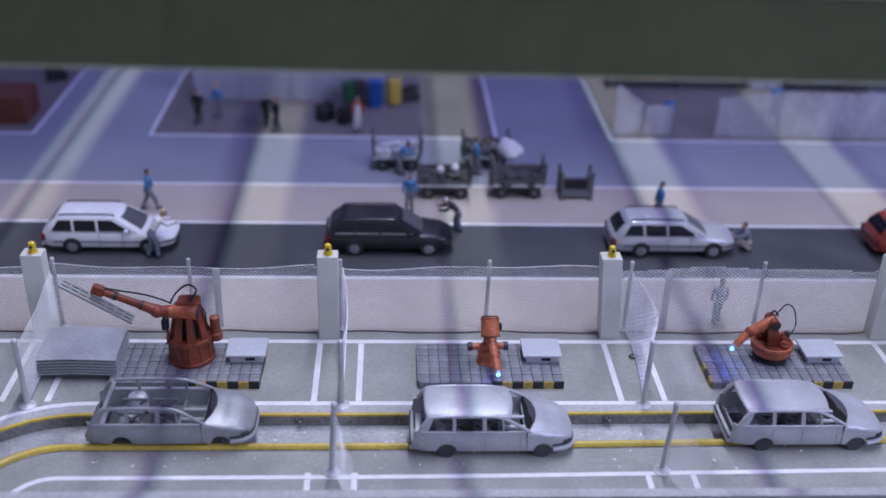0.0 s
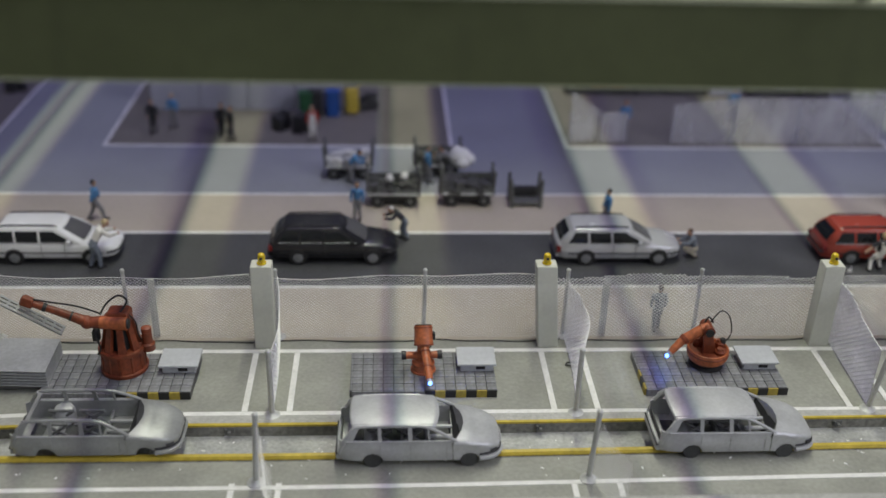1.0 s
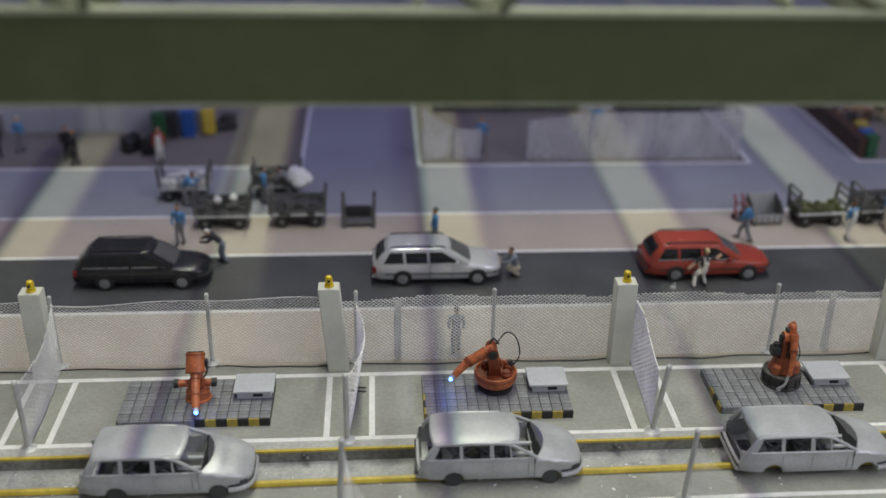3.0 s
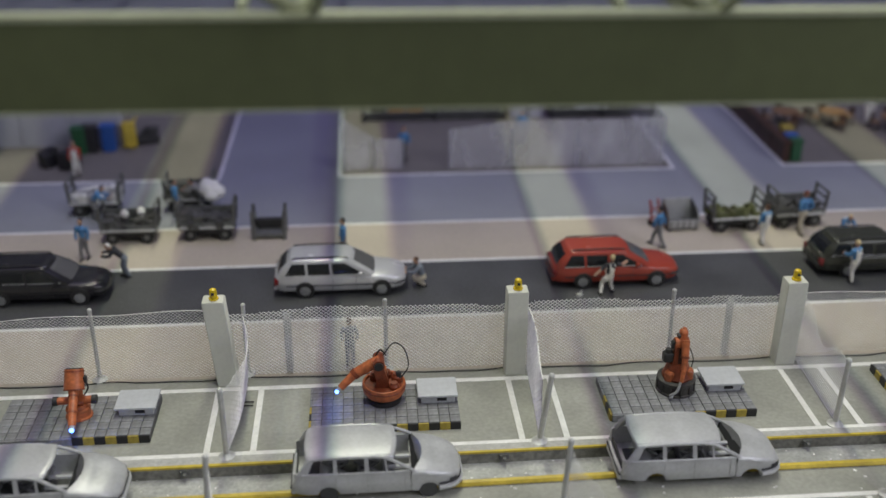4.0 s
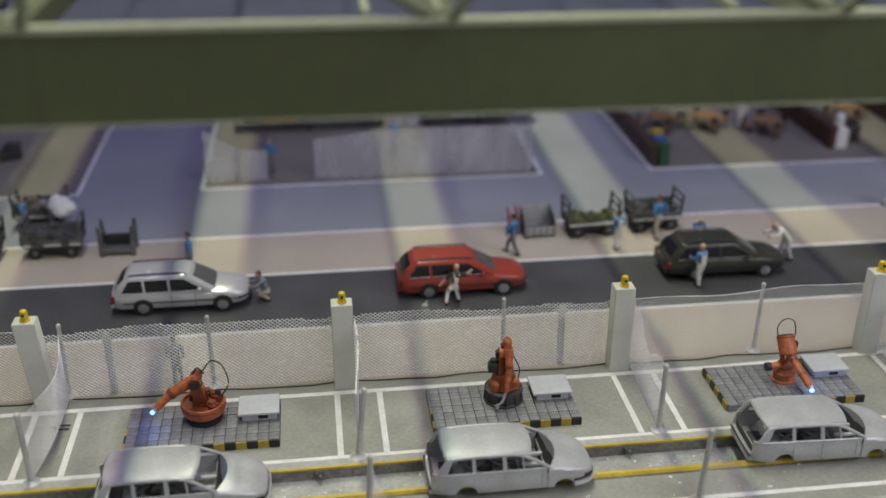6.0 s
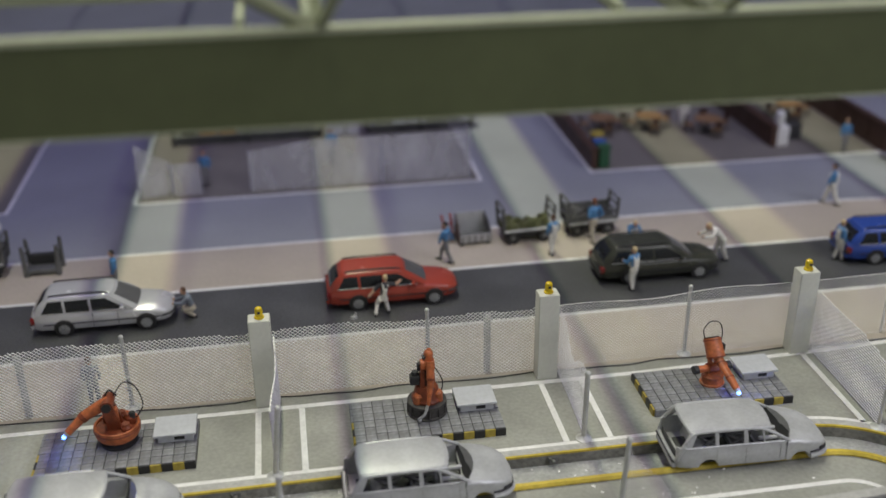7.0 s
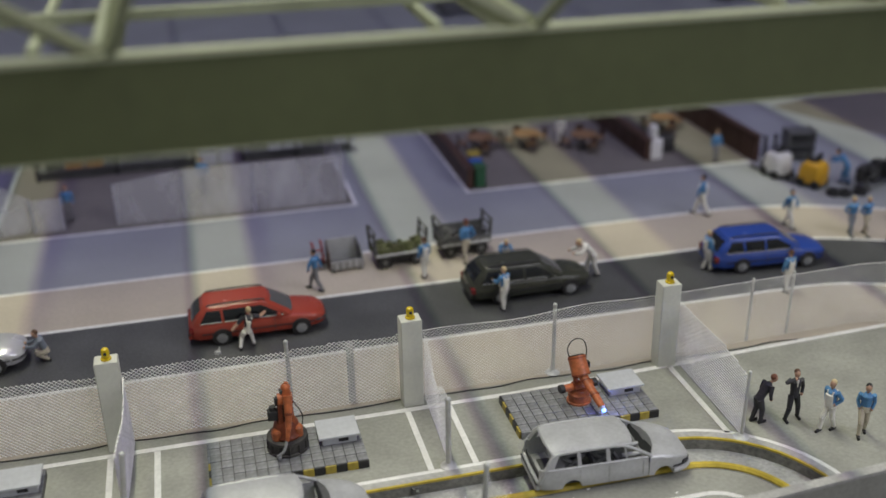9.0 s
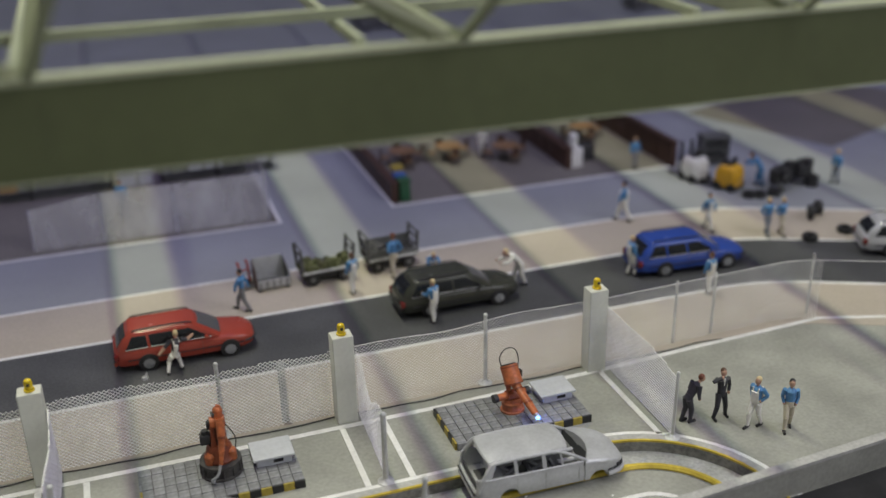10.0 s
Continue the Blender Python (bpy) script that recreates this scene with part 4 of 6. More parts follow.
def car(x, y, rz, paint, word, group="cars on the road"):
    t = thing("estate_car", word + " estate car with dark windows on the black road", "car", x, y, 0.012, rz, group=group)
    t.matrix_basis = t.matrix_basis @ Matrix.Diagonal((1, 1, 0.96, 1))
    bm = B()
    hull(bm)
    part("body", bm, paint, t)
    bm = B()
    rings = [cabin_ring(z) for z in (0.95, 1.1, 1.3, 1.42, 1.5, 1.56)]
    for fx, fy, z in ((0.985, 0.965, 1.605), (0.955, 0.90, 1.64), (0.88, 0.76, 1.668), (0.7, 0.45, 1.685)):
        rings.append([((p[0] + 0.95) * fx - 0.95, p[1] * fy, z) for p in cabin_ring(1.56)])
    quadring(bm, rings)
    part("cabin", bm, paint, t)
    for side in (-1, 1):
        for x0, x1, x2, x3 in ((0.44, 1.28, 1.24, 0.72), (1.38, 2.26, 2.22, 1.34), (2.36, 3.66, 2.86, 2.32)):
            bm = B()
            rings = []
            for f in (0.0, 0.2, 0.4, 0.6, 0.8, 1.0):
                xa, xb, z = x0 + (x3 - x0) * f, x1 + (x2 - x1) * f, 1.04 + 0.46 * f
                rings.append([on_side(xa, z, side, -0.03), on_side(xb, z, side, -0.03), on_side(xb, z, side, 0.012), on_side(xa, z, side, 0.012)])
            quadring(bm, rings)
            win = part("side_window", bm, "glass", t)
            bm = B()
            hose(bm, [on_side(x0, 1.03, side, 0.012), on_side((x0 + x1) / 2, 1.03, side, 0.012), on_side(x1, 1.03, side, 0.012)], 0.016, n=5, steps=2)
            part("sill_trim", bm, "rim", win)
    for nm, m, za, zb, face in (("windscreen", "screen", 1.03, 1.54, 0), ("rear_window", "glass", 1.07, 1.50, -1)):
        bm = B()
        rings = []
        for f in (0.0, 0.2, 0.4, 0.6, 0.8, 1.0):
            row = cabin_ring(za + (zb - za) * f)
            edge = [row[1], row[0], row[-1], row[-2]] if face == 0 else [row[6], row[7], row[8], row[9]]
            d = 0.014 if face == 0 else -0.014
            rings.append([(p[0] + d, p[1], p[2]) for p in edge] + [(p[0] - 2 * d, p[1], p[2]) for p in edge[::-1]])
        quadring(bm, rings)
        part(nm, bm, m, t)
    for side in (-1, 1):
        bm = B()
        hose(bm, [(-2.0, side * 0.64, 1.61), (-1.9, side * 0.635, 1.70), (-0.6, side * 0.63, 1.725), (0.1, side * 0.64, 1.70), (0.2, side * 0.65, 1.61)], 0.028, n=6, steps=4)
        part("roof_rail", bm, "trim", t)
        bm = B()
        box(bm, 0.62, 0.78, side * 1.0 - 0.09, side * 1.0 + 0.09, 1.03, 1.15, c=0.03)
        part("mirror", bm, paint, t)
        bm = B()
        box(bm, -2.3, 2.1, side * 0.998 - 0.012, side * 0.998 + 0.012, 0.56, 0.60)
        part("side_trim", bm, "trim", t)
        for dx in (-0.42, 0.52):
            bm = B()
            box(bm, dx - 0.008, dx + 0.008, side * 0.992 - 0.01, side * 0.992 + 0.01, 0.36, 0.95)
            part("door_gap", bm, "trim", t)
        bm = B()
        box(bm, 2.10, 2.42, side * 0.72 - 0.13, side * 0.72 + 0.13, 0.60, 0.74, c=0.03, m=Matrix.Rotation(side * -0.25, 4, "Z"))
        part("headlight", bm, "headlamp", t)
        bm = B()
        box(bm, -2.79, -2.62, side * 0.80 - 0.14, side * 0.80 + 0.12, 0.62, 0.86, c=0.03)
        part("tail_light", bm, "redlamp", t)
    bm = B()
    box(bm, -2.82, -2.7, -0.86, 0.86, 0.36, 0.54, c=0.04)
    bumper = part("bumper", bm, paint, t)
    bm = B()
    box(bm, -2.835, -2.70, -0.87, 0.87, 0.54, 0.585, c=0.01)
    part("bumper_strip", bm, "trim", bumper)
    bm = B()
    nose = [(sx - 2.78 + 0.012, w * 1.006) for sx, w, _, _ in SECT[-5:]]
    hose(bm, [(px, -w, 0.55) for px, w in nose] + [(px, w, 0.55) for px, w in nose[::-1]], 0.045, n=6, steps=2)
    part("grille", bm, "trim", t)
    for wx in (-1.55, 1.55):
        for side in (-1, 1):
            bm = B()
            limb(bm, (wx, side * 0.80, 0.37), (wx, side * 1.003, 0.37), 0.385, n=20)
            part("wheel_arch", bm, "trim", t)
            bm = B()
            yy = side * 0.90
            rings = [[(wx + q * math.cos(a), yy + side * o, 0.335 + q * math.sin(a)) for a in (2 * math.pi * k / 20 for k in range(20))] for q, o in ((0.28, -0.1), (0.335, -0.07), (0.335, 0.08), (0.31, 0.115), (0.22, 0.115))]
            quadring(bm, rings)
            w = part("wheel", bm, "rubber", t)
            bm = B()
            limb(bm, (wx, yy, 0.335), (wx, yy + side * 0.122, 0.335), 0.235, 0.215, 14)
            for k in range(6):
                a = k * math.pi / 3
                limb(bm, (wx + 0.05 * math.cos(a), yy + side * 0.128, 0.335 + 0.05 * math.sin(a)), (wx + 0.20 * math.cos(a), yy + side * 0.128, 0.335 + 0.20 * math.sin(a)), 0.028, n=5)
            part("rim", bm, "rim", w)
    return t


PAINT = {k: mat("car_paint_" + k, c, 0.24, m, grain=(12, 0.03), stain=(0.8, 0.05), spec=0.55) for k, c, m in (
    ("white", (0.80, 0.81, 0.81), 0.0), ("black", (0.020, 0.020, 0.024), 0.0), ("silver", (0.60, 0.61, 0.64), 0.35), ("red", (0.34, 0.055, 0.036), 0.0), ("olive", (0.045, 0.048, 0.038), 0.1), ("blue", (0.028, 0.07, 0.33), 0.0))}
CARS = ((-19.2, 7.25, 0, "white", "white"), (-7.65, 7.25, 0, "black", "glossy black"), (4.42, 7.2, 0, "silver", "silver"), (15.85, 7.2, 0, "red", "red"), (27.3, 7.45, 0, "olive", "dark olive-black"),
        (38.4, 7.15, -4, "blue", "bright blue"), (49.3, 4.6, -24, "silver", "silver"))
for x, y, rz, k, word in CARS:
    car(x, y, rz, PAINT[k], word)


# ---- bare body shells on the conveyor ----
def section(sx):
    """Half width, top and bottom of the car body at sx, the bottom lifted over the open wheel arches."""
    xs = [r[0] for r in SECT]
    w, zt, zb = (float(np.interp(sx, xs, [r[k] for r in SECT])) for k in (1, 2, 3))
    for wx in (1.23, 4.33):
        d = 0.116 - (sx - wx) ** 2
        if d > 0:
            zb = max(zb, 0.23 + math.sqrt(d))
    return w, zt, zb


ARCH = [wx + 0.340 * math.cos(math.pi * k / 8) for wx in (1.23, 4.33) for k in range(8, -1, -1)]


def rim_w(z):
    """Half width of a bare shell between belt and roof edge."""
    s = min(max((z - 1.04) / 0.46, 0.0), 1.0)
    return 0.955 - 0.145 * s ** 1.3


def slab(bm, quad, side, t=0.06):
    """A plate of thickness t in the side wall of a shell; quad holds (x, z) corners in order."""
    quadring(bm, [[(sx - 2.78, side * (rim_w(sz) - o) * (0.965 if sx < 0.5 else 1.0), sz) for sx, sz in quad] for o in (0.0, t)])


def shell(x, y, rz, roof=True):
    t = thing("body_shell", "bare grey metal car body shell" + (" with roof" if roof else ", roof missing,") + " on the conveyor", "car body", x, y, -0.05, rz, group="body shells")
    t.matrix_basis = t.matrix_basis @ Matrix.Diagonal((0.955, 1, 1, 1))
    metal = "shell" if roof else "shelldark"

    def put(name, bm, m=metal, label="", parent=None, smooth=40.0):
        return part(name, bm, m, parent or t, label, smooth=smooth)
    bm = B()
    rings = []
    for sx in sorted([0.16, 0.22, 0.34, 0.6, 2.2, 2.8, 3.4, 3.80] + ARCH[:9]):
        w, zt, zb = section(sx)
        w *= 0.93 if sx < 0.2 else 0.965 if sx < 0.25 else 0.985 if sx < 0.4 else 1.0
        zt = 1.04
        h = zt - zb
        half = [(w * 0.90, zb), (w * 0.975, zb + 0.07 * h), (w * 0.99, zb + 0.16 * h), (w * 1.0, zb + 0.45 * h), (w * 1.0, zb + 0.60 * h), (w * 0.985, zb + 0.66 * h), (w * 0.975, zb + 0.9 * h), (w * 0.955, zt), (w * 0.88, zt), (w * 0.86, zb + 0.2 * h), (0.3, zb + 0.18 * h)]
        rings.append([(sx - 2.78, -p, z) for p, z in half] + [(sx - 2.78, p, z) for p, z in half[::-1]])
    quadring(bm, rings)
    body = put("side_body", bm)
    bm = B()
    rings = []
    for sx in sorted([3.80, *ARCH[9:], 4.86, 4.92, 5.02, 5.1, 5.17, 5.23, 5.28, 5.32, 5.37]):
        w, zt, zb = section(sx)
        bow = 0.38 * max(0.0, 1 - (sx - 3.80) / 0.8)
        zt += 0.10 * min(1.0, max(0.0, (5.25 - sx) / 1.0))
        w *= 1.0 + 0.03 * min(1.0, max(0.0, (5.1 - sx) / 0.6))
        h = zt - zb
        half = [(w * 0.90, zb), (w * 0.965, zb + 0.07 * h), (w * 0.98, zb + 0.16 * h), (w * 0.985, zb + 0.5 * h), (w * 0.985, zb + 0.68 * h), (w, zt - 0.10 * min(1, h / 0.4)), (w * 0.965, zt - 0.035), (w * 0.88, zt), (w * 0.5, zt + 0.04), (w * 0.15, zt + 0.05)]
        rings.append([(sx * 1.012 - 2.826 + bow * (1 - (p / w) ** 2), -p, z) for p, z in half] + [(sx * 1.012 - 2.826 + bow * (1 - (p / w) ** 2), p, z) for p, z in half[::-1]])
    quadring(bm, rings)
    front = put("bonnet", bm)
    # dark facing paints the shade behind the bonnet
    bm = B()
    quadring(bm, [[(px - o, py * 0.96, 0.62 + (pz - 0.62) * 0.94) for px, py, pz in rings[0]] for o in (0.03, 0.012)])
    put("firewall", bm, "inner", "wall behind the bonnet, darkened as shade")
    for side in (-1, 1):
        bm = B()
        hose(bm, [(sx - 2.78, side * section(sx)[0] * 0.92, section(sx)[1] + 0.088) for sx in (3.95, 4.15, 4.3)], 0.013, n=5, steps=3)
        put("bonnet_gap", bm, "shelldark", parent=front)
        # dark bar painted in for the shade of the headlamp opening
        bm = B()
        hose(bm, [(sx - 2.78, side * section(sx)[0] * 1.0, 0.60) for sx in (5.02, 5.14, 5.23)], 0.06, n=6, steps=2)
        put("lamp_opening", bm, "trim", "dark bar standing in for the shaded headlamp opening", front)
    for side in (-1, 1):
        for sx, z0, z1 in ((1.46, 0.50, 0.96), (2.44, 0.34, 0.96), (3.60, 0.42, 0.95)):
            bm = B()
            w = section(2.4)[0]
            box(bm, sx - 2.786, sx - 2.774, side * w - 0.006, side * w + 0.006, z0, z1)
            put("door_seam", bm, "shelldark", parent=body)
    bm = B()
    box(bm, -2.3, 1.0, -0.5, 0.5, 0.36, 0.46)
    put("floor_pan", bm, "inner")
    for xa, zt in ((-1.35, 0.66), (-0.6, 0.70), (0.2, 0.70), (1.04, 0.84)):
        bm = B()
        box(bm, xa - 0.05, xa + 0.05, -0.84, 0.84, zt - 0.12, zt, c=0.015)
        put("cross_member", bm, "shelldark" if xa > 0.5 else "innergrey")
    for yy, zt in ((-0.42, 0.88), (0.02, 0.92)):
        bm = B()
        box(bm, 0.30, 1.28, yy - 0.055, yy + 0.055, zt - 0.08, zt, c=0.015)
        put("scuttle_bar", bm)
    # dark discs stand in for the shade under the arches
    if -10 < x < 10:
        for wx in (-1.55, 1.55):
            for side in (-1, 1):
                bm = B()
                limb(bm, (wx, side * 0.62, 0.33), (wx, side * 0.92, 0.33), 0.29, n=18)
                put("wheel_well", bm, "inner", "disc in the wheel arch, darkened as shade")
    bm = B()
    lathe(bm, (-1.35, 0.62, 0.5), [(0.36, 0), (0.36, 0.32), (0.30, 0.46), (0.16, 0.52)], 14)
    put("wheel_house", bm, "shell")
    for xa, xb in ((-1.75, -0.95), (-0.75, 0.05)):
        for sy in (-0.35, 0.35):
            bm = B()
            limb(bm, (xa, sy, 0.5), (xb, sy, 1.02), 0.05, n=6)
            limb(bm, (xb, sy + 0.06, 0.5), (xa, sy + 0.06, 1.02), 0.05, n=6)
            limb(bm, (xa, sy, 1.04), (xb, sy, 1.04), 0.045, n=6)
            put("cross_brace", bm, "innergrey")
    bm = B()
    hose(bm, [(-2.12, -0.74, 1.48), (-2.36, -0.85, 1.12), (-2.56, -0.87, 0.76), (-2.63, -0.74, 0.52), (-2.66, 0, 0.50), (-2.63, 0.74, 0.52), (-2.56, 0.87, 0.76), (-2.36, 0.85, 1.12), (-2.12, 0.74, 1.48)], 0.07, n=8, steps=4)
    put("tailgate_frame", bm, label="bare frame round the open tailgate")
    # dark plate stands in for the shade inside the tailgate
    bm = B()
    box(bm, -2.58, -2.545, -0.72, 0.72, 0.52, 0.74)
    put("tailgate_opening", bm, "inner", "plate in the open tailgate, darkened as shade")
    for side in (-1, 1):
        for nm, quad in (("rear_pillar", ((0.24, 1.02), (0.58, 1.02), (0.80, 1.48), (0.60, 1.48))), ("door_pillar", ((1.40, 1.02), (1.52, 1.02), (1.50, 1.48), (1.39, 1.48))),
                         ("door_pillar", ((2.36, 1.02), (2.51, 1.02), (2.47, 1.48), (2.35, 1.48))),
                         ("window_post", ((3.02, 1.02), (3.08, 1.02), (3.02, 1.47), (2.97, 1.47)))):
            bm = B()
            slab(bm, quad, side)
            put(nm, bm)
        bm = B()
        rail = [(0.42, 1.22), (0.62, 1.43), (0.85, 1.49), (1.5, 1.52), (2.3, 1.52), (2.85, 1.49), (3.2, 1.39), (3.55, 1.22), (3.92, 1.02)]
        hose(bm, [(sx - 2.78, side * (rim_w(sz) - 0.035), sz) for sx, sz in rail], 0.056, n=8, steps=5)
        put("roof_frame", bm)
        bm = B()
        hose(bm, [(sx - 2.78, side * 0.95, 1.045) for sx in (0.4, 1.5, 2.6, 3.75)], 0.026, n=6, steps=2)
        put("belt_rail", bm, "shell")
    for xa, w, z in ((0.72, 0.77, 1.47), (3.12, 0.77, 1.45), (1.44, 0.77, 1.50))[:3 if roof else 1]:
        bm = B()
        box(bm, xa - 2.84, xa - 2.72, -w, w, z - 0.05, z, c=0.01)
        put("roof_bow", bm)
    bm = B()
    path = [(sx - 2.78, w) for sx, w, _, _ in SECT[-6:]]
    path = [(px, -w) for px, w in path] + [(px, w) for px, w in path[::-1]]
    hose(bm, [(px + 0.02, py * 1.02, 0.40) for px, py in path], 0.085, n=8, steps=2)
    put("bumper", bm)
    bm = B()
    hose(bm, [(px + 0.015, py * 1.015, 0.535) for px, py in path], 0.03, n=6, steps=2)
    put("grille_gap", bm, "trim")
    bm = B()
    box(bm, -2.74, -2.56, -0.82, 0.82, 0.30, 0.50, c=0.05)
    bump = put("rear_bumper", bm)
    bm = B()
    box(bm, -2.75, -2.60, -0.83, 0.83, 0.505, 0.53, c=0.01)
    put("bumper_gap", bm, "trim", parent=bump)
    if roof:
        bm = B()
        prof = [(0.82, 1.485), (0.817, 1.515), (0.80, 1.535), (0.765, 1.542), (0.758, 1.53), (0.738, 1.53), (0.73, 1.55), (0.60, 1.572), (0.40, 1.588), (0.15, 1.595)]
        rings = []
        for sx, dz, f in ((0.56, -0.055, 0.965), (0.60, -0.02, 0.975), (0.74, 0.0, 0.985), (1.2, 0.008, 1.0), (2.0, 0.012, 1.0), (2.7, 0.006, 0.995), (3.08, -0.006, 0.985), (3.20, -0.018, 0.98), (3.24, -0.045, 0.975)):
            bow = 0.14 * max(0.0, (sx - 2.2) / 1.04) - 0.08 * max(0.0, (1.2 - sx) / 0.64)
            up = [(sx - 2.78 + bow * (1 - (p / 0.82) ** 2), p * f, z + dz) for p, z in prof]
            lo = [(px, py * 0.985, pz - 0.035) for px, py, pz in up]
            rings.append([(px, -py, pz) for px, py, pz in up] + [(px, py, pz) for px, py, pz in up[::-1]] + [(px, py, pz) for px, py, pz in lo] + [(px, -py, pz) for px, py, pz in lo[::-1]])
        quadring(bm, rings)
        put("roof_panel", bm, smooth=30.0)
    for sx in (-0.7, 0.7):
        bm = B()
        box(bm, sx - 0.2, sx + 0.2, -0.45, 0.45, -0.31, 0.36)
        put("carrier", bm, "inner", "dark conveyor carrier under the shell")
    return t


for x, y, turn, whole in ((-14.4, -5.30, 0, False), (-4.45, -5.70, 0, True), (5.57, -5.43, 0, True), (15.45, -5.5, 0, True), (25.62, -5.22, -2, True)):
    shell(x, y, turn, whole)


# ---- painted figurines ----
def paint(name, c):
    return mat("figure_" + name, c, 0.6, grain=(14, 0.08), stain=(3, 0.1))


FP = {k: paint(k, c) for k, c in dict(blue=(0.09, 0.25, 0.49), white=(0.80, 0.79, 0.74), grey=(0.22, 0.22, 0.23), black=(0.02, 0.02, 0.023), cream=(0.55, 0.50, 0.40), red=(0.45, 0.04, 0.02),
                                      dark=(0.035, 0.035, 0.045), slate=(0.20, 0.23, 0.28), brown=(0.10, 0.05, 0.03), fair=(0.62, 0.50, 0.28), ginger=(0.20, 0.075, 0.045)).items()}


def figurine(x, y, rz, shirt, trousers, hair, pose_kind="stand", z=0.012, h=1.94, word=""):
    """One moulded mesh. It faces along +y before it is turned; pose_kind sets the limbs."""
    bm = B()
    k = h / 2.0
    lean, step, arms, drop = {"stand": (0.0, 0.12, "down", 0), "walk": (0.05, 0.34, "swing", 0), "bend": (0.62, 0.14, "reach", 0), "crouch": (0.35, 0.06, "reach", 0.62), "phone": (0.0, 0.08, "phone", 0),
                              "hips": (0.0, 0.24, "hips", 0), "pocket": (0.0, 0.22, "pocket", 0), "push": (0.8, 0.2, "reach", 0.0), "one": (0.05, 0.1, "one", 0), "lunge": (0.12, 0.12, "lunge", 0.26), "stoop": (0.8, 0.1, "reach", 0.05), "wide": (0.2, 0.45, "open", 0.1), "look": (0.28, 0.1, "down", 0), "bow": (0.64, 0.1, "pocket", 0)}[pose_kind]
    hip = Vector((0, 0, 0.98 - drop * 0.9))
    for s in (-1, 1):
        foot = Vector((s * (0.30 if arms == "phone" else 0.13), s * step, 0.06)) if arms != "lunge" else Vector((-0.40 if s < 0 else 0.28, s * 0.1, 0.06))
        knee = (hip + foot) / 2 + Vector((s * 0.05, 0.08 + drop * 0.5, 0.02 + drop * 0.2))
        limb(bm, hip + Vector((s * 0.11, 0, 0)), knee, 0.135, 0.105, 7, 1)
        limb(bm, knee, foot + Vector((0, 0, 0.03)), 0.105, 0.075, 7, 1)
        limb(bm, foot + Vector((0, -0.07, -0.01)), foot + Vector((0, 0.22, -0.02)), 0.07, 0.06, 6, 4)
    side = 0.13 if arms == "lunge" else 0.0
    chest = hip + Vector((side, math.sin(lean) * 0.55, math.cos(lean) * 0.55))
    neck = hip + Vector((side * 1.3, math.sin(lean) * 0.70, math.cos(lean) * 0.70))
    limb(bm, hip - Vector((0, 0, 0.06)), hip + (chest - hip) * 0.3, 0.20, 0.19, 8, 1, flat=0.72)
    limb(bm, hip + (chest - hip) * 0.28, chest, 0.195, 0.235, 8, 0, flat=0.68)
    limb(bm, chest, neck, 0.235, 0.075, 8, 0, flat=0.7)
    if trousers == "white" and shirt != "white":
        ax = (chest - hip).normalized()
        for k2 in (-1, 1):
            off = Vector((0, math.cos(lean), -math.sin(lean))) * k2 * 0.15
            limb(bm, hip + ax * 0.1 + off * 0.9, hip + ax * 0.5 + off * 1.05, 0.19, 0.18, 6, 1, flat=0.42)
            for s in (-1, 1):
                limb(bm, hip + ax * 0.4 + off * 1.05 + Vector((s * 0.08, 0, 0)), chest + ax * 0.08 + off * 0.75 + Vector((s * 0.13, 0, 0)), 0.032, 0.032, 5, 1)
    head = neck + Vector((0, math.sin(lean * 1.3) * 0.17 + 0.02, math.cos(lean * 1.3) * 0.17))
    limb(bm, neck - Vector((0, 0, 0.05)), head, 0.065, 0.065, 6, 2)
    ball(bm, head, 0.125, 2, 8, 1.2)
    ball(bm, head + Vector((0, -0.03, 0.05)), 0.125, 3, 8, 1.0)
    if arms == "phone":
        limb(bm, chest + Vector((0, 0.15, -0.16)), chest + Vector((0, 0.13, 0.12)), 0.015, 0.06, 6, 5, flat=0.6)
    sh = chest + Vector((0, 0, 0.06))
    for s in (-1, 1):
        a = sh + Vector((s * 0.24, 0, 0))
        el, ha = {"down": ((s * 0.34, 0.02, -0.32), (s * 0.30, 0.12, -0.60)), "swing": ((s * 0.33, s * -0.16, -0.30), (s * 0.30, s * -0.20, -0.56)), "reach": ((s * 0.32, 0.22, -0.22), (s * 0.22, 0.55, -0.22)),
                  "pocket": ((s * 0.31, -0.06, -0.30), (s * 0.23, 0.04, -0.54)), "hips": ((s * 0.37, -0.16, -0.28), (s * 0.20, 0.02, -0.48)), "one": ((s * 0.33, 0.1, -0.28), (s * 0.28, 0.42, -0.30) if s < 0 else (s * 0.28, 0.1, -0.56)), "lunge": ((s * 0.52, 0.02, -0.24 if s < 0 else -0.08), (s * 0.78, 0.06, -0.5 if s < 0 else 0.06)), "open": ((s * 0.52, 0.12, -0.05), (s * 0.82, 0.25, 0.05)),
                  "phone": ((-0.37, -0.08, -0.30), (-0.24, 0.10, -0.52)) if s < 0 else ((0.46, 0.12, -0.02), (0.13, 0.20, 0.16))}[arms]
        el, ha = sh + Vector(el), sh + Vector(ha)
        limb(bm, a, el, 0.095, 0.075, 6, 0)
        limb(bm, el, ha, 0.075, 0.06, 6, 2 if arms == "lunge" else 0)
        ball(bm, ha, 0.065, 2, 6)
    bm.transform(Matrix.Diagonal((0.86 * k, 1.0 * k, k, 1)))
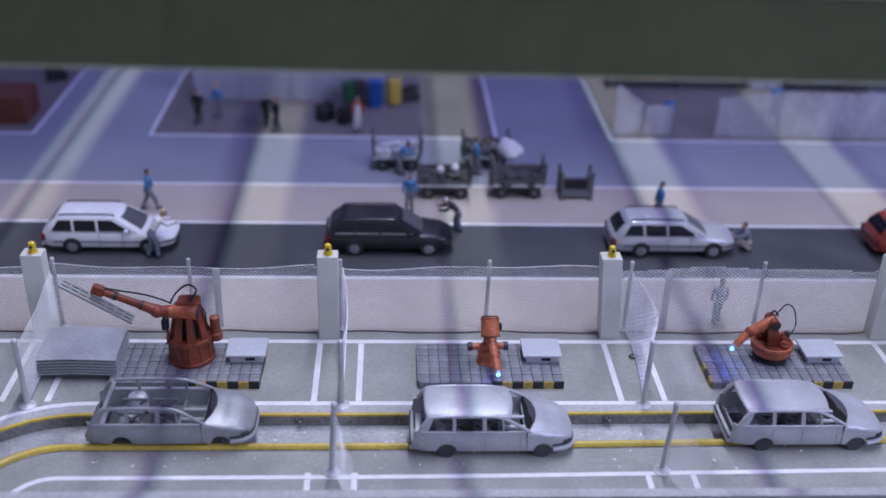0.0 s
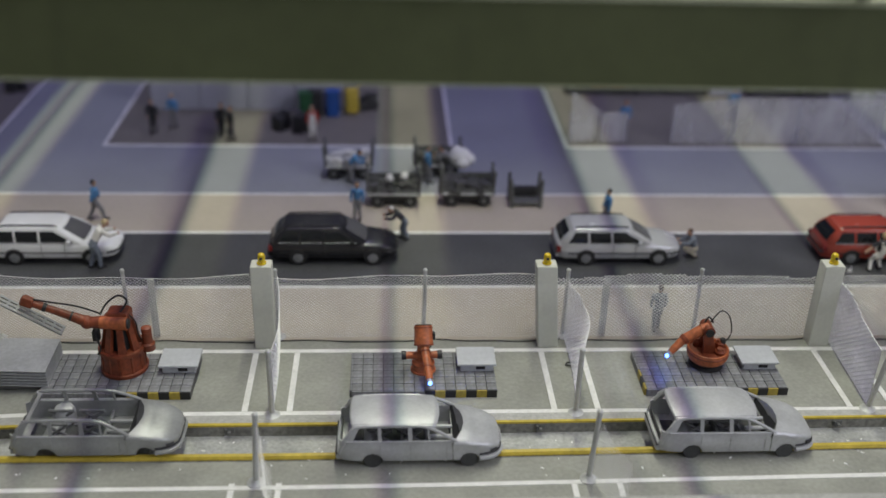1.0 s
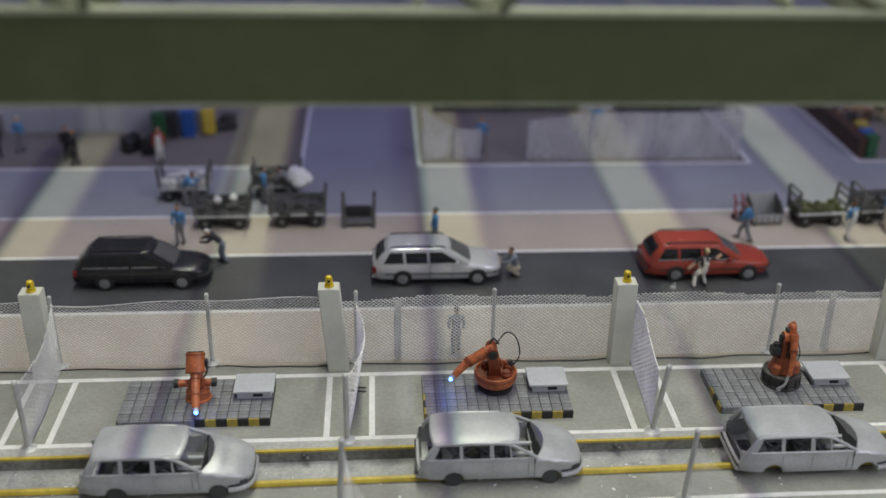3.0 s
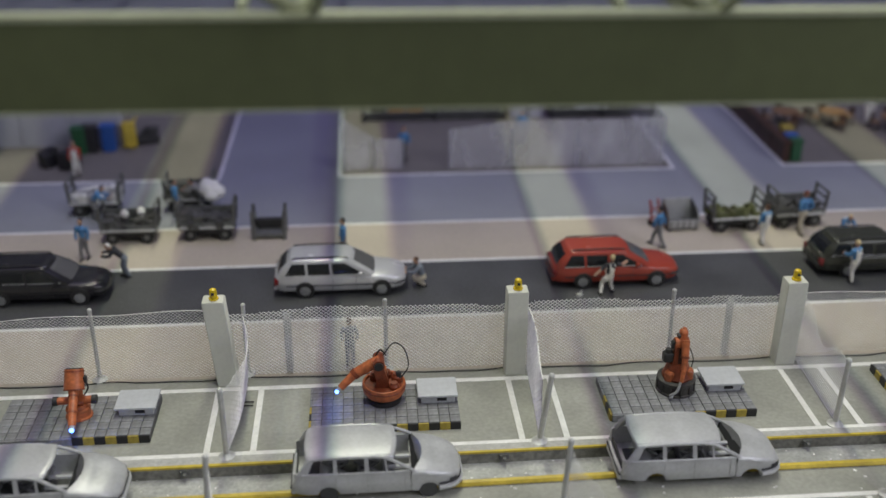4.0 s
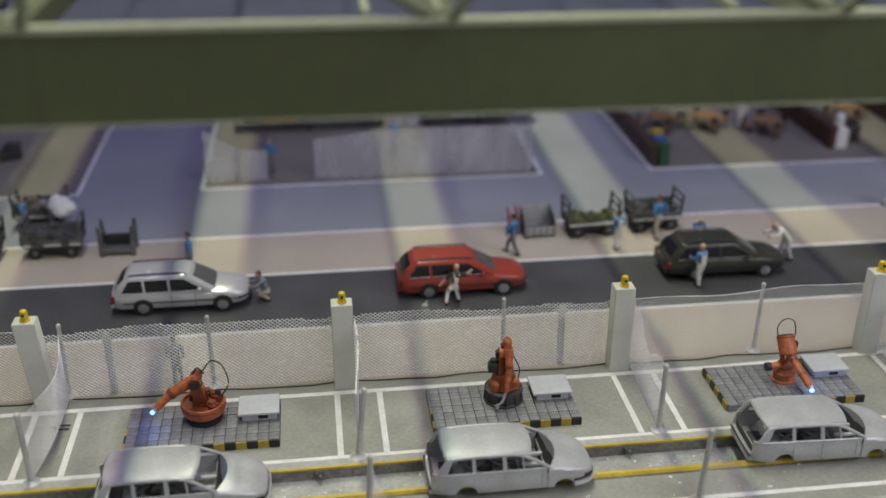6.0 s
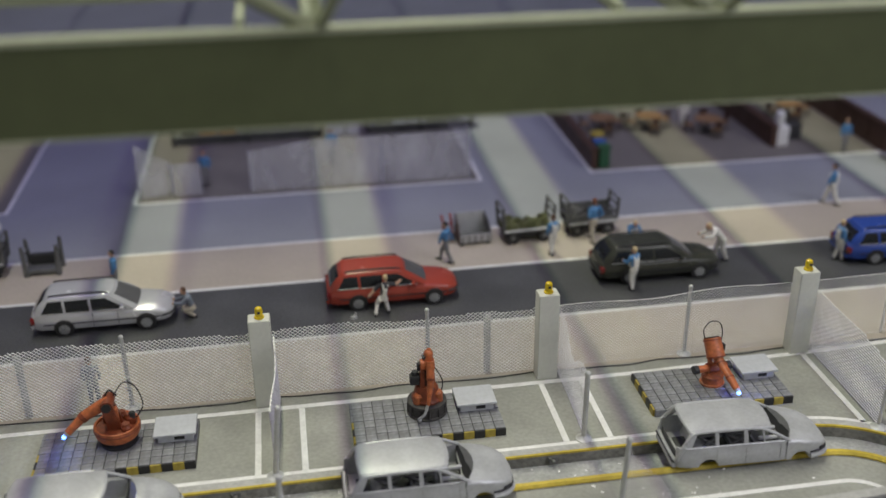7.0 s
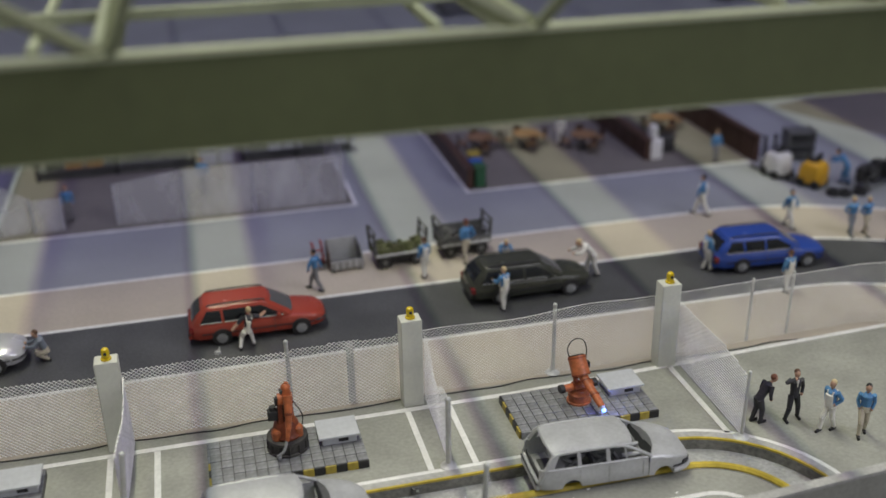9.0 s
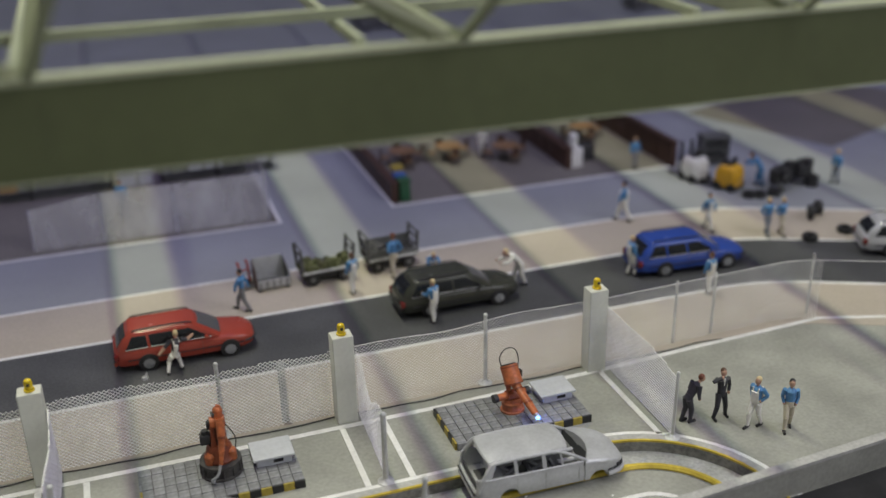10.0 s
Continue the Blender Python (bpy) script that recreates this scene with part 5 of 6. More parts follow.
    return solid("figurine", bm, [FP[shirt], FP[trousers], "skin", FP[hair], FP["black"], FP["white"]], word or f"small painted worker figurine in {shirt} top and {trousers} trousers", "figurine", x, y, z, rz, group="worker figurines", smooth=60)


WORKERS = (
    (-18.5, 10.45, -70, "blue", "grey", "black", "walk"), (-17.45, 6.0, -60, "white", "slate", "fair", "bend", 0.012, 2.3), (-6.85, 10.4, 170, "blue", "grey", "black", "stand"),
    (-4.72, 8.6, 95, "dark", "slate", "white", "stoop"), (4.4, 9.69, 100, "blue", "grey", "black", "stand"), (7.72, 6.95, 90, "slate", "cream", "brown", "crouch"), (4.7, 1.15, 0, "slate", "slate", "brown", "stand"),
    (-18.05, 20.9, 180, "black", "black", "black", "stand"), (-17.15, 21.8, 170, "blue", "grey", "fair", "stand"), (-14.4, 20.7, 200, "black", "black", "brown", "look"), (-13.75, 19.9, 120, "black", "dark", "brown", "stand"),
    (-9.5, 20.2, 180, "red", "white", "black", "stand"), (-7.35, 14.55, -100, "blue", "grey", "black", "bend"), (-3.55, 14.6, -80, "blue", "grey", "black", "stand"), (-2.35, 15.0, 80, "grey", "grey", "black", "bend"),
    (18.5, 9.95, 60, "blue", "grey", "black", "walk"), (15.25, 5.75, 5, "dark", "white", "fair", "lunge"), (23.3, 9.85, 20, "blue", "white", "brown", "stand"), (25.45, 10.8, 15, "blue", "cream", "ginger", "hips", 0.012, 2.15),
    (25.75, 6.0, 25, "blue", "white", "fair", "one"), (26.75, 9.45, 180, "blue", "white", "fair", "bend"), (30.42, 7.95, 95, "white", "white", "fair", "push", 0.012, 2.2),
    (35.45, 7.0, -90, "blue", "white", "fair", "stand"), (38.25, 12.85, 60, "blue", "white", "black", "walk", 0.012, 2.12), (41.5, 10.3, 200, "blue", "white", "black", "walk"), (37.7, 4.15, 10, "blue", "white", "brown", "stand"),
    (43.75, 8.6, 180, "blue", "slate", "fair", "hips"), (44.42, 8.4, 190, "blue", "cream", "fair", "hips"), (51.55, 13.35, 100, "blue", "slate", "fair", "stand"), (47.55, 14.55, 60, "blue", "blue", "black", "bend", 0.012, 2.1),
    (42.55, 19.6, 180, "blue", "grey", "brown", "stand"), (35.3, 25.2, 170, "white", "white", "fair", "stand"), (7.55, 21.2, 180, "blue", "grey", "ginger", "stand"), (14.3, 23.5, 170, "blue", "grey", "black", "stand"),
    (31.48, -4.15, -84, "dark", "dark", "ginger", "bow"), (32.72, -4.3, 172, "dark", "dark", "brown", "phone"), (33.5, -5.2, 112, "blue", "white", "fair", "hips"), (34.45, -5.72, 150, "blue", "cream", "black", "pocket"))
for w in WORKERS:
    figurine(*w)


# ---- carts, racks and goods on the far walkway ----
def lump(bm, x, y, z, s, rng, mi=0):
    """A rough cast piece: a few cut blocks and stubs."""
    for _ in range(4):
        cx, cy = x + rng.uniform(-s, s) * 0.5, y + rng.uniform(-s, s) * 0.5
        a = s * rng.uniform(0.35, 0.7)
        box(bm, cx - a * 0.6, cx + a * 0.6, cy - a * 0.5, cy + a * 0.5, z, z + s * rng.uniform(0.5, 1.2), mi, c=a * 0.12)
    limb(bm, (x - s * 0.5, y, z + s * 0.7), (x + s * 0.6, y + s * 0.2, z + s * 0.8), s * 0.2, n=7, mi=mi)


def cart(x, y, rz=0, w=2.45, d=1.25, load="engine", seed=1, ends=1.15):
    rng = random.Random(seed)
    what = {"engine": "grey cast engine parts", "olive": "olive-green parts", "none": "nothing", "white": "white and grey housings"}[load]
    t = thing("transport_cart", "grey steel transport cart on wheels carrying " + what if load != "none" else "small empty grey steel transport cart with end frames", "cart", x, y, 0.012, rz, group="transport carts")
    bm = B()
    box(bm, -w / 2, w / 2, -d / 2, d / 2, 0.56, 0.66, c=0.02)
    part("deck", bm, "cart", t)
    bm = B()
    box(bm, -w * 0.42, w * 0.42, -d * 0.36, d * 0.36, 0.26, 0.56, c=0.03)
    part("chassis", bm, "trim", t, "dark chassis")
    for s in (-1, 1):
        bm = B()
        for yy in (-d / 2 + 0.06, d / 2 - 0.06):
            limb(bm, (s * (w / 2 - 0.04), yy, 0.6), (s * (w / 2 + 0.06), yy, 0.6 + ends), 0.085, 0.07, n=6)
        for zz in (0.35, 0.7, 1.0):
            limb(bm, (s * (w / 2), -d / 2 + 0.06, 0.6 + ends * zz), (s * (w / 2), d / 2 - 0.06, 0.6 + ends * zz), 0.055, n=6)
        part("end_frame", bm, "cart", t)
        bm = B()
        limb(bm, (-w / 2, s * d / 2, 0.68), (w / 2, s * d / 2, 0.68), 0.05, n=6)
        part("side_rail", bm, "post", t)
        for yy in (-1, 1):
            bm = B()
            cx, cy = s * w * 0.32, yy * (d / 2 - 0.14)
            limb(bm, (cx, cy - 0.12, 0.31), (cx, cy + 0.12, 0.31), 0.31, n=14)
            wh = part("wheel", bm, "rubber", t)
            bm = B()
            limb(bm, (cx, cy - 0.13, 0.31), (cx, cy + 0.13, 0.31), 0.13, n=10)
            part("hub", bm, "cart", wh)
    if load != "none":
        if load == "engine":
            for yy in (-d / 2 + 0.03, d / 2 - 0.03):
                bm = B()
                box(bm, -w / 2 + 0.06, w / 2 - 0.06, yy - 0.025, yy + 0.025, 0.64, 0.92 if yy < 0 else 1.25, c=0.01)
                part("side_panel", bm, "cart", t)
        for i in range(6):
            for j in range(3):
                bm = B()
                lump(bm, -w / 2 + 0.26 + i * (w - 0.52) / 5 + rng.uniform(-0.06, 0.06), -0.36 + j * 0.36, 0.62, rng.uniform(0.28, 0.56) * (0.72 if load == "olive" else 1.0), rng)
                m = {"engine": "engine", "olive": "leafgreen", "white": "white" if (i + j) % 2 else "sheet"}[load]
                part("load_piece", bm, m, t)
    return t


cart(-5.2, 12.35, 0, 2.4, load="engine", seed=3)
cart(-1.75, 12.45, 0, 2.4, load="engine", seed=5)
cart(-7.4, 15.5, 0, 2.3, load="white", seed=7)
cart(-3.0, 15.7, 0, 2.2, load="engine", seed=8)
cart(22.5, 11.8, 4, 2.35, load="olive", seed=11)
cart(25.6, 12.05, 4, 2.35, load="engine", seed=13)
for i, (x, y) in enumerate(((-5.4, 12.3), (-4.7, 12.5))):
    bm = B()
    lathe(bm, (0, 0, 0), [(0.16, 0), (0.2, 0.15), (0.12, 0.3), (0.05, 0.34)], 10)
    solid("housing", bm, "white", "small white rounded housing on a cart", "machine part", x, y, 1.15, group="housings")
bm = B()
for p, r in (((0, 0, 0.32), 0.56), ((0.32, -0.12, 0.22), 0.44), ((-0.12, 0.1, 0.5), 0.38), ((0.1, -0.3, 0.12), 0.4)):
    ball(bm, p, r, n=10, sz=0.8)
solid("wrapped_bundle", bm, "white", "bundle wrapped in pale cloudy foil on a cart", "bundle", -1.95, 15.0, 0.95)


def rack(x, y, rz=0, w=1.35, d=1.0, h=1.4):
    t = thing("empty_rack", "small empty grey steel rack with upright ends", "rack", x, y, 0.012, rz)
    bm = B()
    box(bm, -w / 2, w / 2, -d / 2, d / 2, 0.14, 0.30, c=0.02)
    part("base", bm, "cart", t)
    for s in (-1, 1):
        for yy in (-d / 2 + 0.06, d / 2 - 0.06):
            bm = B()
            limb(bm, (s * w / 2, yy, 0.0), (s * (w / 2 + 0.05), yy, h), 0.13, 0.08, n=6)
            part("upright", bm, "cart", t)
        bm = B()
        limb(bm, (s * w / 2, -d / 2, h * 0.7), (s * w / 2, d / 2, h * 0.7), 0.05, n=6)
        part("bar", bm, "cart", t)
    bm = B()
    limb(bm, (-w / 2, d / 2 - 0.06, 0.55), (w / 2, d / 2 - 0.06, 0.55), 0.06, n=6)
    part("bar", bm, "cart", t)
    bm = B()
    box(bm, -w / 2 + 0.1, w / 2 - 0.1, 0.1, d / 2 - 0.1, 0.3, 0.75, c=0.04)
    part("back_plate", bm, "trim", t)
    return t


rack(1.0, 12.3)
# ribbed container beside the olive load
t = thing("parts_bin", "grey steel parts bin with an open front and low lip", "bin", 20.05, 11.95, 0.012, 4)
bm = B()
box(bm, -0.72, 0.72, -0.48, 0.48, 0.14, 0.24, c=0.02)
part("floor", bm, "cart", t)
bm = B()
quadring(bm, [[(-0.72, 0.42 + o, 0.2), (0.72, 0.42 + o, 0.2), (0.66, 0.56 + o, 1.2), (-0.66, 0.56 + o, 1.2)] for o in (0.0, 0.05)])
part("back_panel", bm, "sheet", t)
bm = B()
quadring(bm, [[(-0.72, -0.52 + o, 0.14), (0.72, -0.52 + o, 0.14), (0.72, -0.55 + o, 0.55), (-0.72, -0.55 + o, 0.55)] for o in (0.0, 0.05)])
lip = part("front_lip", bm, "sheet", t)
for k in range(5):
    bm = B()
    x = -0.6 + k * 0.3
    box(bm, x - 0.025, x + 0.025, -0.585, -0.54, 0.16, 0.53, c=0.008)
    part("rib", bm, "cart", lip)
for sx in (-1, 1):
    bm = B()
    quadring(bm, [[(sx * (0.72 + o), -0.5, 0.14), (sx * (0.72 + o), 0.46, 0.14), (sx * (0.68 + o), 0.58, 1.2), (sx * (0.70 + o), -0.2, 0.95), (sx * (0.72 + o), -0.53, 0.56)] for o in (0.0, 0.045)])
    part("side_panel", bm, "brown" if sx < 0 else "cart", t, "dark brown side" if sx < 0 else "")
    bm = B()
    box(bm, sx * 0.62 - 0.07, sx * 0.62 + 0.07, -0.48, 0.48, 0.0, 0.15)
    part("runner", bm, "cart", t)
t = thing("hand_truck", "red hand truck standing between worker and parts bin", "hand truck", 18.95, 12.2, 0.012, 20)
for sx in (-0.22, 0.22):
    bm = B()
    hose(bm, [(sx, -0.05, 0.12), (sx, 0.05, 0.6), (sx, 0.12, 1.0), (sx, 0.26, 1.2)], 0.06, n=6, steps=3)
    part("pole", bm, "handred", t)
    bm = B()
    limb(bm, (sx - 0.05, 0.05, 0.16), (sx + 0.05, 0.05, 0.16), 0.16, n=12)
    part("wheel", bm, "rubber", t)
for z, y in ((0.4, 0.0), (0.8, 0.08)):
    bm = B()
    limb(bm, (-0.22, y, z), (0.22, y, z), 0.04, n=6)
    part("crossbar", bm, "handred", t)
bm = B()
box(bm, -0.26, 0.26, -0.34, 0.0, 0.05, 0.09, c=0.01)
part("toe_plate", bm, "cart", t)
bm = B()
box(bm, -0.12, 0.12, -0.07, 0.07, 0.0, 0.12, c=0.03)
limb(bm, (0.05, 0, 0.1), (0.1, 0.02, 0.24), 0.035, n=6)
solid("hand_tool", bm, "post", "small grey hand tool lying on the road by the red car", "tool", 14.05, 5.6, 0.012, 20)

# ---- far zone with clear partitions and shelves ----
t = thing("partition", "clear cloudy plastic partition in thin grey frames", "partition", 13, 20.0, 0.022)
for x0, x1, y0, y1 in ((4.3, 5.9, 19.9, 20.3), (6.0, 7.4, 20.0, 20.0), (9.9, 13.2, 19.95, 19.9), (13.25, 16.7, 19.9, 19.85), (16.75, 21.4, 19.85, 19.8)):
    a, b = Vector((x0 - 13, y0 - 20.0, 0)), Vector((x1 - 13, y1 - 20.0, 0))
    n = Vector((-(b - a).y, (b - a).x, 0)).normalized() * 0.02
    bm = B()
    hh = 2.6 if x0 > 9 else 1.7
    quadring(bm, [[p + o + Vector((0, 0, z)) for p, o in ((a, -n), (b, -n), (b, n), (a, n))] for z in (0.0, hh)])
    if x0 < 5:
        for v in bm.verts:
            if v.co.z > 1 and v.co.x < -8:
                v.co.z = 2.9
    elif x0 < 10 and x0 > 9:
        for v in bm.verts:
            if v.co.z > 1 and v.co.x < -3:
                v.co.z = 2.15
    p = part("pane", bm, "film", t)
    for q in (a, b):
        bm = B()
        limb(bm, q, q + Vector((0, 0, min(hh, 2.15) + 0.03)), 0.03, n=6)
        part("frame_post", bm, "panelgrey", p)
bm = B()
box(bm, 8.38, 8.42, -0.2, 7.0, 0.0, 2.6)
part("pane", bm, "film", t)
rng = random.Random(4)
for x0, x1 in ((5.3, 14.0), (16.6, 23.0)):
    t = thing("storage_shelf", "dark low storage shelf loaded with orange and grey boxes", "shelf", (x0 + x1) / 2, 28.2, 0.022)
    w = x1 - x0
    for z in (0.1, 0.42):
        bm = B()
        box(bm, -w / 2, w / 2, -0.6, 0.6, z, z + 0.12)
        part("shelf_board", bm, "cart", t)
    for s in (-1, 0, 1):
        bm = B()
        box(bm, s * w * 0.49 - 0.06, s * w * 0.49 + 0.06, -0.6, 0.6, 0.0, 1.2)
        part("upright", bm, "trim", t)
    k = -w / 2 + 0.6
    while k < w / 2 - 0.5:
        bw = rng.uniform(0.7, 1.3)
        bm = B()
        box(bm, -bw / 2, bw / 2, -0.45, 0.45, 0, rng.uniform(0.45, 0.7), c=0.04)
        m = rng.choice(("orangebox", "orangebox", "cart", "trim")) if x0 < 10 else rng.choice(("trim", "trim", "cart", "panelgrey"))
        solid("storage_box", bm, m, {"orangebox": "orange storage box on a dark shelf", "cart": "grey storage box on a dark shelf", "trim": "black storage box on a dark shelf", "panelgrey": "pale grey storage box on a dark shelf"}[m],
              "box", (x0 + x1) / 2 + k + bw / 2, 28.2, 0.562, group="storage boxes")
        k += bw + 0.15

for x, w, h in ((14.75, 0.5, 1.15), (15.75, 0.42, 0.95)):
    bm = B()
    box(bm, -w, w, -0.4, 0.4, 0.0, h, c=0.05)
    box(bm, -w - 0.03, w + 0.03, -0.43, 0.43, h - 0.16, h - 0.06, c=0.02)
    solid("storage_box", bm, "panelgrey", "pale grey lidded box standing between two dark shelves", "box", x, 28.1, 0.022, group="storage boxes")

# ---- far zone with cabinets and barrels ----
t = thing("cabinet_row", "row of pale grey ribbed metal lockers", "lockers", -12.5, 25.0, 0.022)
for k in range(4):
    bm = B()
    x = -6.4 + k * 2.72
    box(bm, x, x + 2.67, -0.4, 0.4, 0.0, 2.6, c=0.03)
    p = part("locker", bm, "panelgrey", t)
    for j in range(9):
        bm = B()
        box(bm, x + 0.2 + j * 0.28, x + 0.26 + j * 0.28, -0.43, -0.4, 0.1, 2.5)
        part("rib", bm, "panelgrey", p)
for x, y, m, c in ((-8.6, 23.9, "blueplastic", "blue"), (-9.55, 23.75, "trim", "black"), (-10.1, 23.6, "greenplastic", "dark green")):
    bm = B()
    box(bm, -0.36, 0.36, -0.34, 0.34, 0.0, 1.35, c=0.08)
    box(bm, -0.40, 0.40, -0.38, 0.38, 1.35, 1.48, c=0.05)
    solid("waste_bin", bm, m, c + " plastic waste bin standing by the lockers", "bin", x, y, 0.022, group="waste bins")
bm = B()
box(bm, -0.38, 0.38, -0.3, 0.3, 0.12, 1.5, c=0.12)
lathe(bm, (0.1, 0, 0), [(0.2, 0), (0.2, 0.12)], 10)
limb(bm, (0.3, 0.1, 1.4), (0.55, 0.3, 1.75), 0.06, n=6)
solid("floor_cleaner", bm, "yellow", "yellow upright floor-cleaning machine", "machine", -7.55, 24.2, 0.022, 15)
for x, y, s in ((-11.4, 21.9, 3), (-10.3, 21.7, 4), (-6.6, 24.9, 9), (-27.6, 27.5, 5)):
    rng = random.Random(s)
    bm = B()
    lump(bm, 0, 0, 0, 0.9, rng)
    solid("machine_part", bm, "trim", "dark cast machine part lying on the zone floor", "machine part", x, y, 0.022, rng.uniform(0, 90), group="machine parts")
bm = B()
box(bm, -1.0, 1.0, -1.2, 1.2, 0, 1.5, c=0.05)
for k in range(5):
    box(bm, -1.04, 1.04, -1.25, 1.25, 0.15 + k * 0.28, 0.22 + k * 0.28)
solid("crate", bm, mat("rust_red", (0.13, 0.04, 0.022), 0.6), "rust-red ribbed crate on the hall floor", "crate", -28.0, 21.6, 0.022)

# ---- canteen zone with brown partitions ----
for x, y0, y1, h in ((28.15, 19.6, 31.0, 1.05), (39.1, 21.0, 30.0, 1.15), (44.8, 19.0, 29.5, 1.45)):
    t = thing("brown_partition", "low dark brown wooden partition wall", "partition", x, (y0 + y1) / 2, 0.022, 0 if x < 45 else 4)
    L = y1 - y0
    for k in range(6):
        bm = B()
        a = -L / 2 + k * L / 6
        box(bm, -0.18, 0.18, a + 0.02, a + L / 6 - 0.02, 0, h, c=0.03)
        part("panel", bm, "brown", t)
    bm = B()
    box(bm, -0.24, 0.24, -L / 2 - 0.03, L / 2 + 0.03, h, h + 0.08)
    part("top_rail", bm, "brown", t)


def round_table(x, y, seed):
    rng = random.Random(seed)
    t = thing("round_table", "round brown wooden canteen table", "table", x, y, 0.022, rng.uniform(0, 90), group="canteen tables")
    bm = B()
    lathe(bm, (0, 0, 0), [(0.35, 0), (0.3, 0.06), (0.07, 0.1), (0.07, 0.78)], 12)
    part("pedestal", bm, "trim", t)
    bm = B()
    lathe(bm, (0, 0, 0.78), [(0.78, 0), (0.8, 0.03), (0.8, 0.07), (0.77, 0.09)], 20)
    part("tabletop", bm, "wood", t)
    for k in range(4):
        a = k * 1.57 + rng.uniform(-0.2, 0.2)
        c = thing("canteen_chair", "small brown wooden chair at a canteen table", "chair", x + 1.05 * math.cos(a), y + 1.05 * math.sin(a), 0.022, math.degrees(a) - 90, group="canteen chairs")
        bm = B()
        box(bm, -0.25, 0.25, -0.25, 0.25, 0.48, 0.55, c=0.03)
        part("seat", bm, "wood", c)
        bm = B()
        box(bm, -0.24, 0.24, 0.2, 0.26, 0.6, 1.05, c=0.03)
        part("backrest", bm, "brown", c)
        for sx in (-0.2, 0.2):
            for sy in (-0.2, 0.22):
                bm = B()
                limb(bm, (sx, sy, 0), (sx, sy, 0.48 if sy < 0 else 0.65), 0.035, n=5)
                part("leg", bm, "brown", c)


for i, (x, y) in enumerate(((30.4, 25.6), (33.2, 25.4), (36.4, 24.2), (42.3, 26.0))):
    round_table(x, y, i)
for x, y, m, c in ((28.75, 19.95, "greenplastic", "dark green"), (28.75, 20.75, "blueplastic", "blue"), (29.0, 22.0, "hazard", "dull yellow")):
    bm = B()
    box(bm, -0.3, 0.3, -0.3, 0.3, 0.0, 1.1, c=0.06)
    box(bm, -0.34, 0.34, -0.34, 0.34, 1.1, 1.22, c=0.04)
    solid("waste_bin", bm, m, c + " plastic waste bin at the canteen partition", "bin", x, y, 0.022, group="waste bins")
t = thing("service_counter", "white service counter beside the brown partition", "counter", 39.57, 21.6, 0.022)
bm = B()
box(bm, -0.45, 0.45, -0.5, 0.5, 0, 1.1, c=0.04)
part("body", bm, "white", t)
bm = B()
box(bm, -0.2, 0.25, -0.25, 0.25, 1.1, 1.9, c=0.1)
part("machine", bm, "white", t)
bm = B()
box(bm, -0.45, 0.45, -0.4, 0.4, 0, 0.95, c=0.08)
solid("waste_bin", bm, "trim", "dark container beside the white counter", "bin", 40.75, 22.3, 0.022)


# ---- fork-lift trucks, tyres and engines at the bend ----
def forklift(x, y, rz, m, word, mast=True):
    t = thing("forklift", word + " electric forklift truck parked in the hall", "forklift", x, y, 0.012, rz, group="forklifts")
    bm = B()
    rings = []
    for z, g, xf in ((0.24, 0.02, 0.55), (0.34, 0.0, 0.58), (0.9, 0.0, 0.56), (1.15, 0.03, 0.5), (1.32, 0.10, 0.36), (1.38, 0.2, 0.24)):
        xr, w, c = -0.72 + g, 0.56 - g * 0.8, 0.2
        rings.append([(xr, -w + c, z), (xr + c, -w, z), (xf - c * 0.6, -w, z), (xf, -w + c * 0.6, z), (xf, w - c * 0.6, z), (xf - c * 0.6, w, z), (xr + c, w, z), (xr, w - c, z)])
    quadring(bm, rings)
    part("body", bm, m, t)
    bm = B()
    box(bm, -0.74, 0.62, -0.58, 0.58, 0.10, 0.25, c=0.08)
    part("skirt", bm, "trim", t)
    bm = B()
    box(bm, -0.25, 0.22, -0.28, 0.28, 1.37, 1.48, c=0.04)
    box(bm, -0.34, -0.22, -0.28, 0.28, 1.45, 1.85, c=0.05)
    part("seat", bm, "trim", t)
    bm = B()
    limb(bm, (0.38, 0, 1.3), (0.3, 0, 1.66), 0.04, n=6)
    lathe(bm, (0.3, 0, 1.66), [(0.16, 0), (0.17, 0.02), (0.16, 0.04)], 12)
    part("steering_wheel", bm, "trim", t)
    for yy in (-0.35, 0.35):
        if mast:
            bm = B()
            box(bm, 0.64, 0.76, yy - 0.07, yy + 0.07, 0.1, 2.1)
            part("mast_rail", bm, "trim", t)
        bm = B()
        box(bm, 0.70, 1.7, yy - 0.08, yy + 0.08, 0.08, 0.15)
        part("fork", bm, "trim", t)
        for xx in (-0.45, 0.35):
            bm = B()
            limb(bm, (xx, yy * 1.55 - 0.09, 0.24), (xx, yy * 1.55 + 0.09, 0.24), 0.24, n=14)
            part("wheel", bm, "rubber", t)


forklift(44.75, 16.8, 100, "white", "white and black")
forklift(45.7, 14.9, 120, mat("forklift_orange_yellow", (0.62, 0.34, 0.02), 0.4), "orange-yellow", False)
t = thing("mesh_crate", "dark steel crate with barred front", "crate", 47.3, 18.9, 0.012, -10)
for k in range(6):
    bm = B()
    x = -0.72 + k * 0.27
    box(bm, x, x + 0.09, -0.58, -0.50, 0.2, 1.65)
    part("bar", bm, "cart", t)
for z in (0.2, 0.9, 1.6):
    bm = B()
    box(bm, -0.78, 0.78, -0.58, 0.58, z, z + 0.08)
    part("shelf", bm, "cart", t)
bm = B()
box(bm, -0.76, 0.76, 0.2, 0.26, 0.28, 1.6)
part("back_panel", bm, "trim", t)
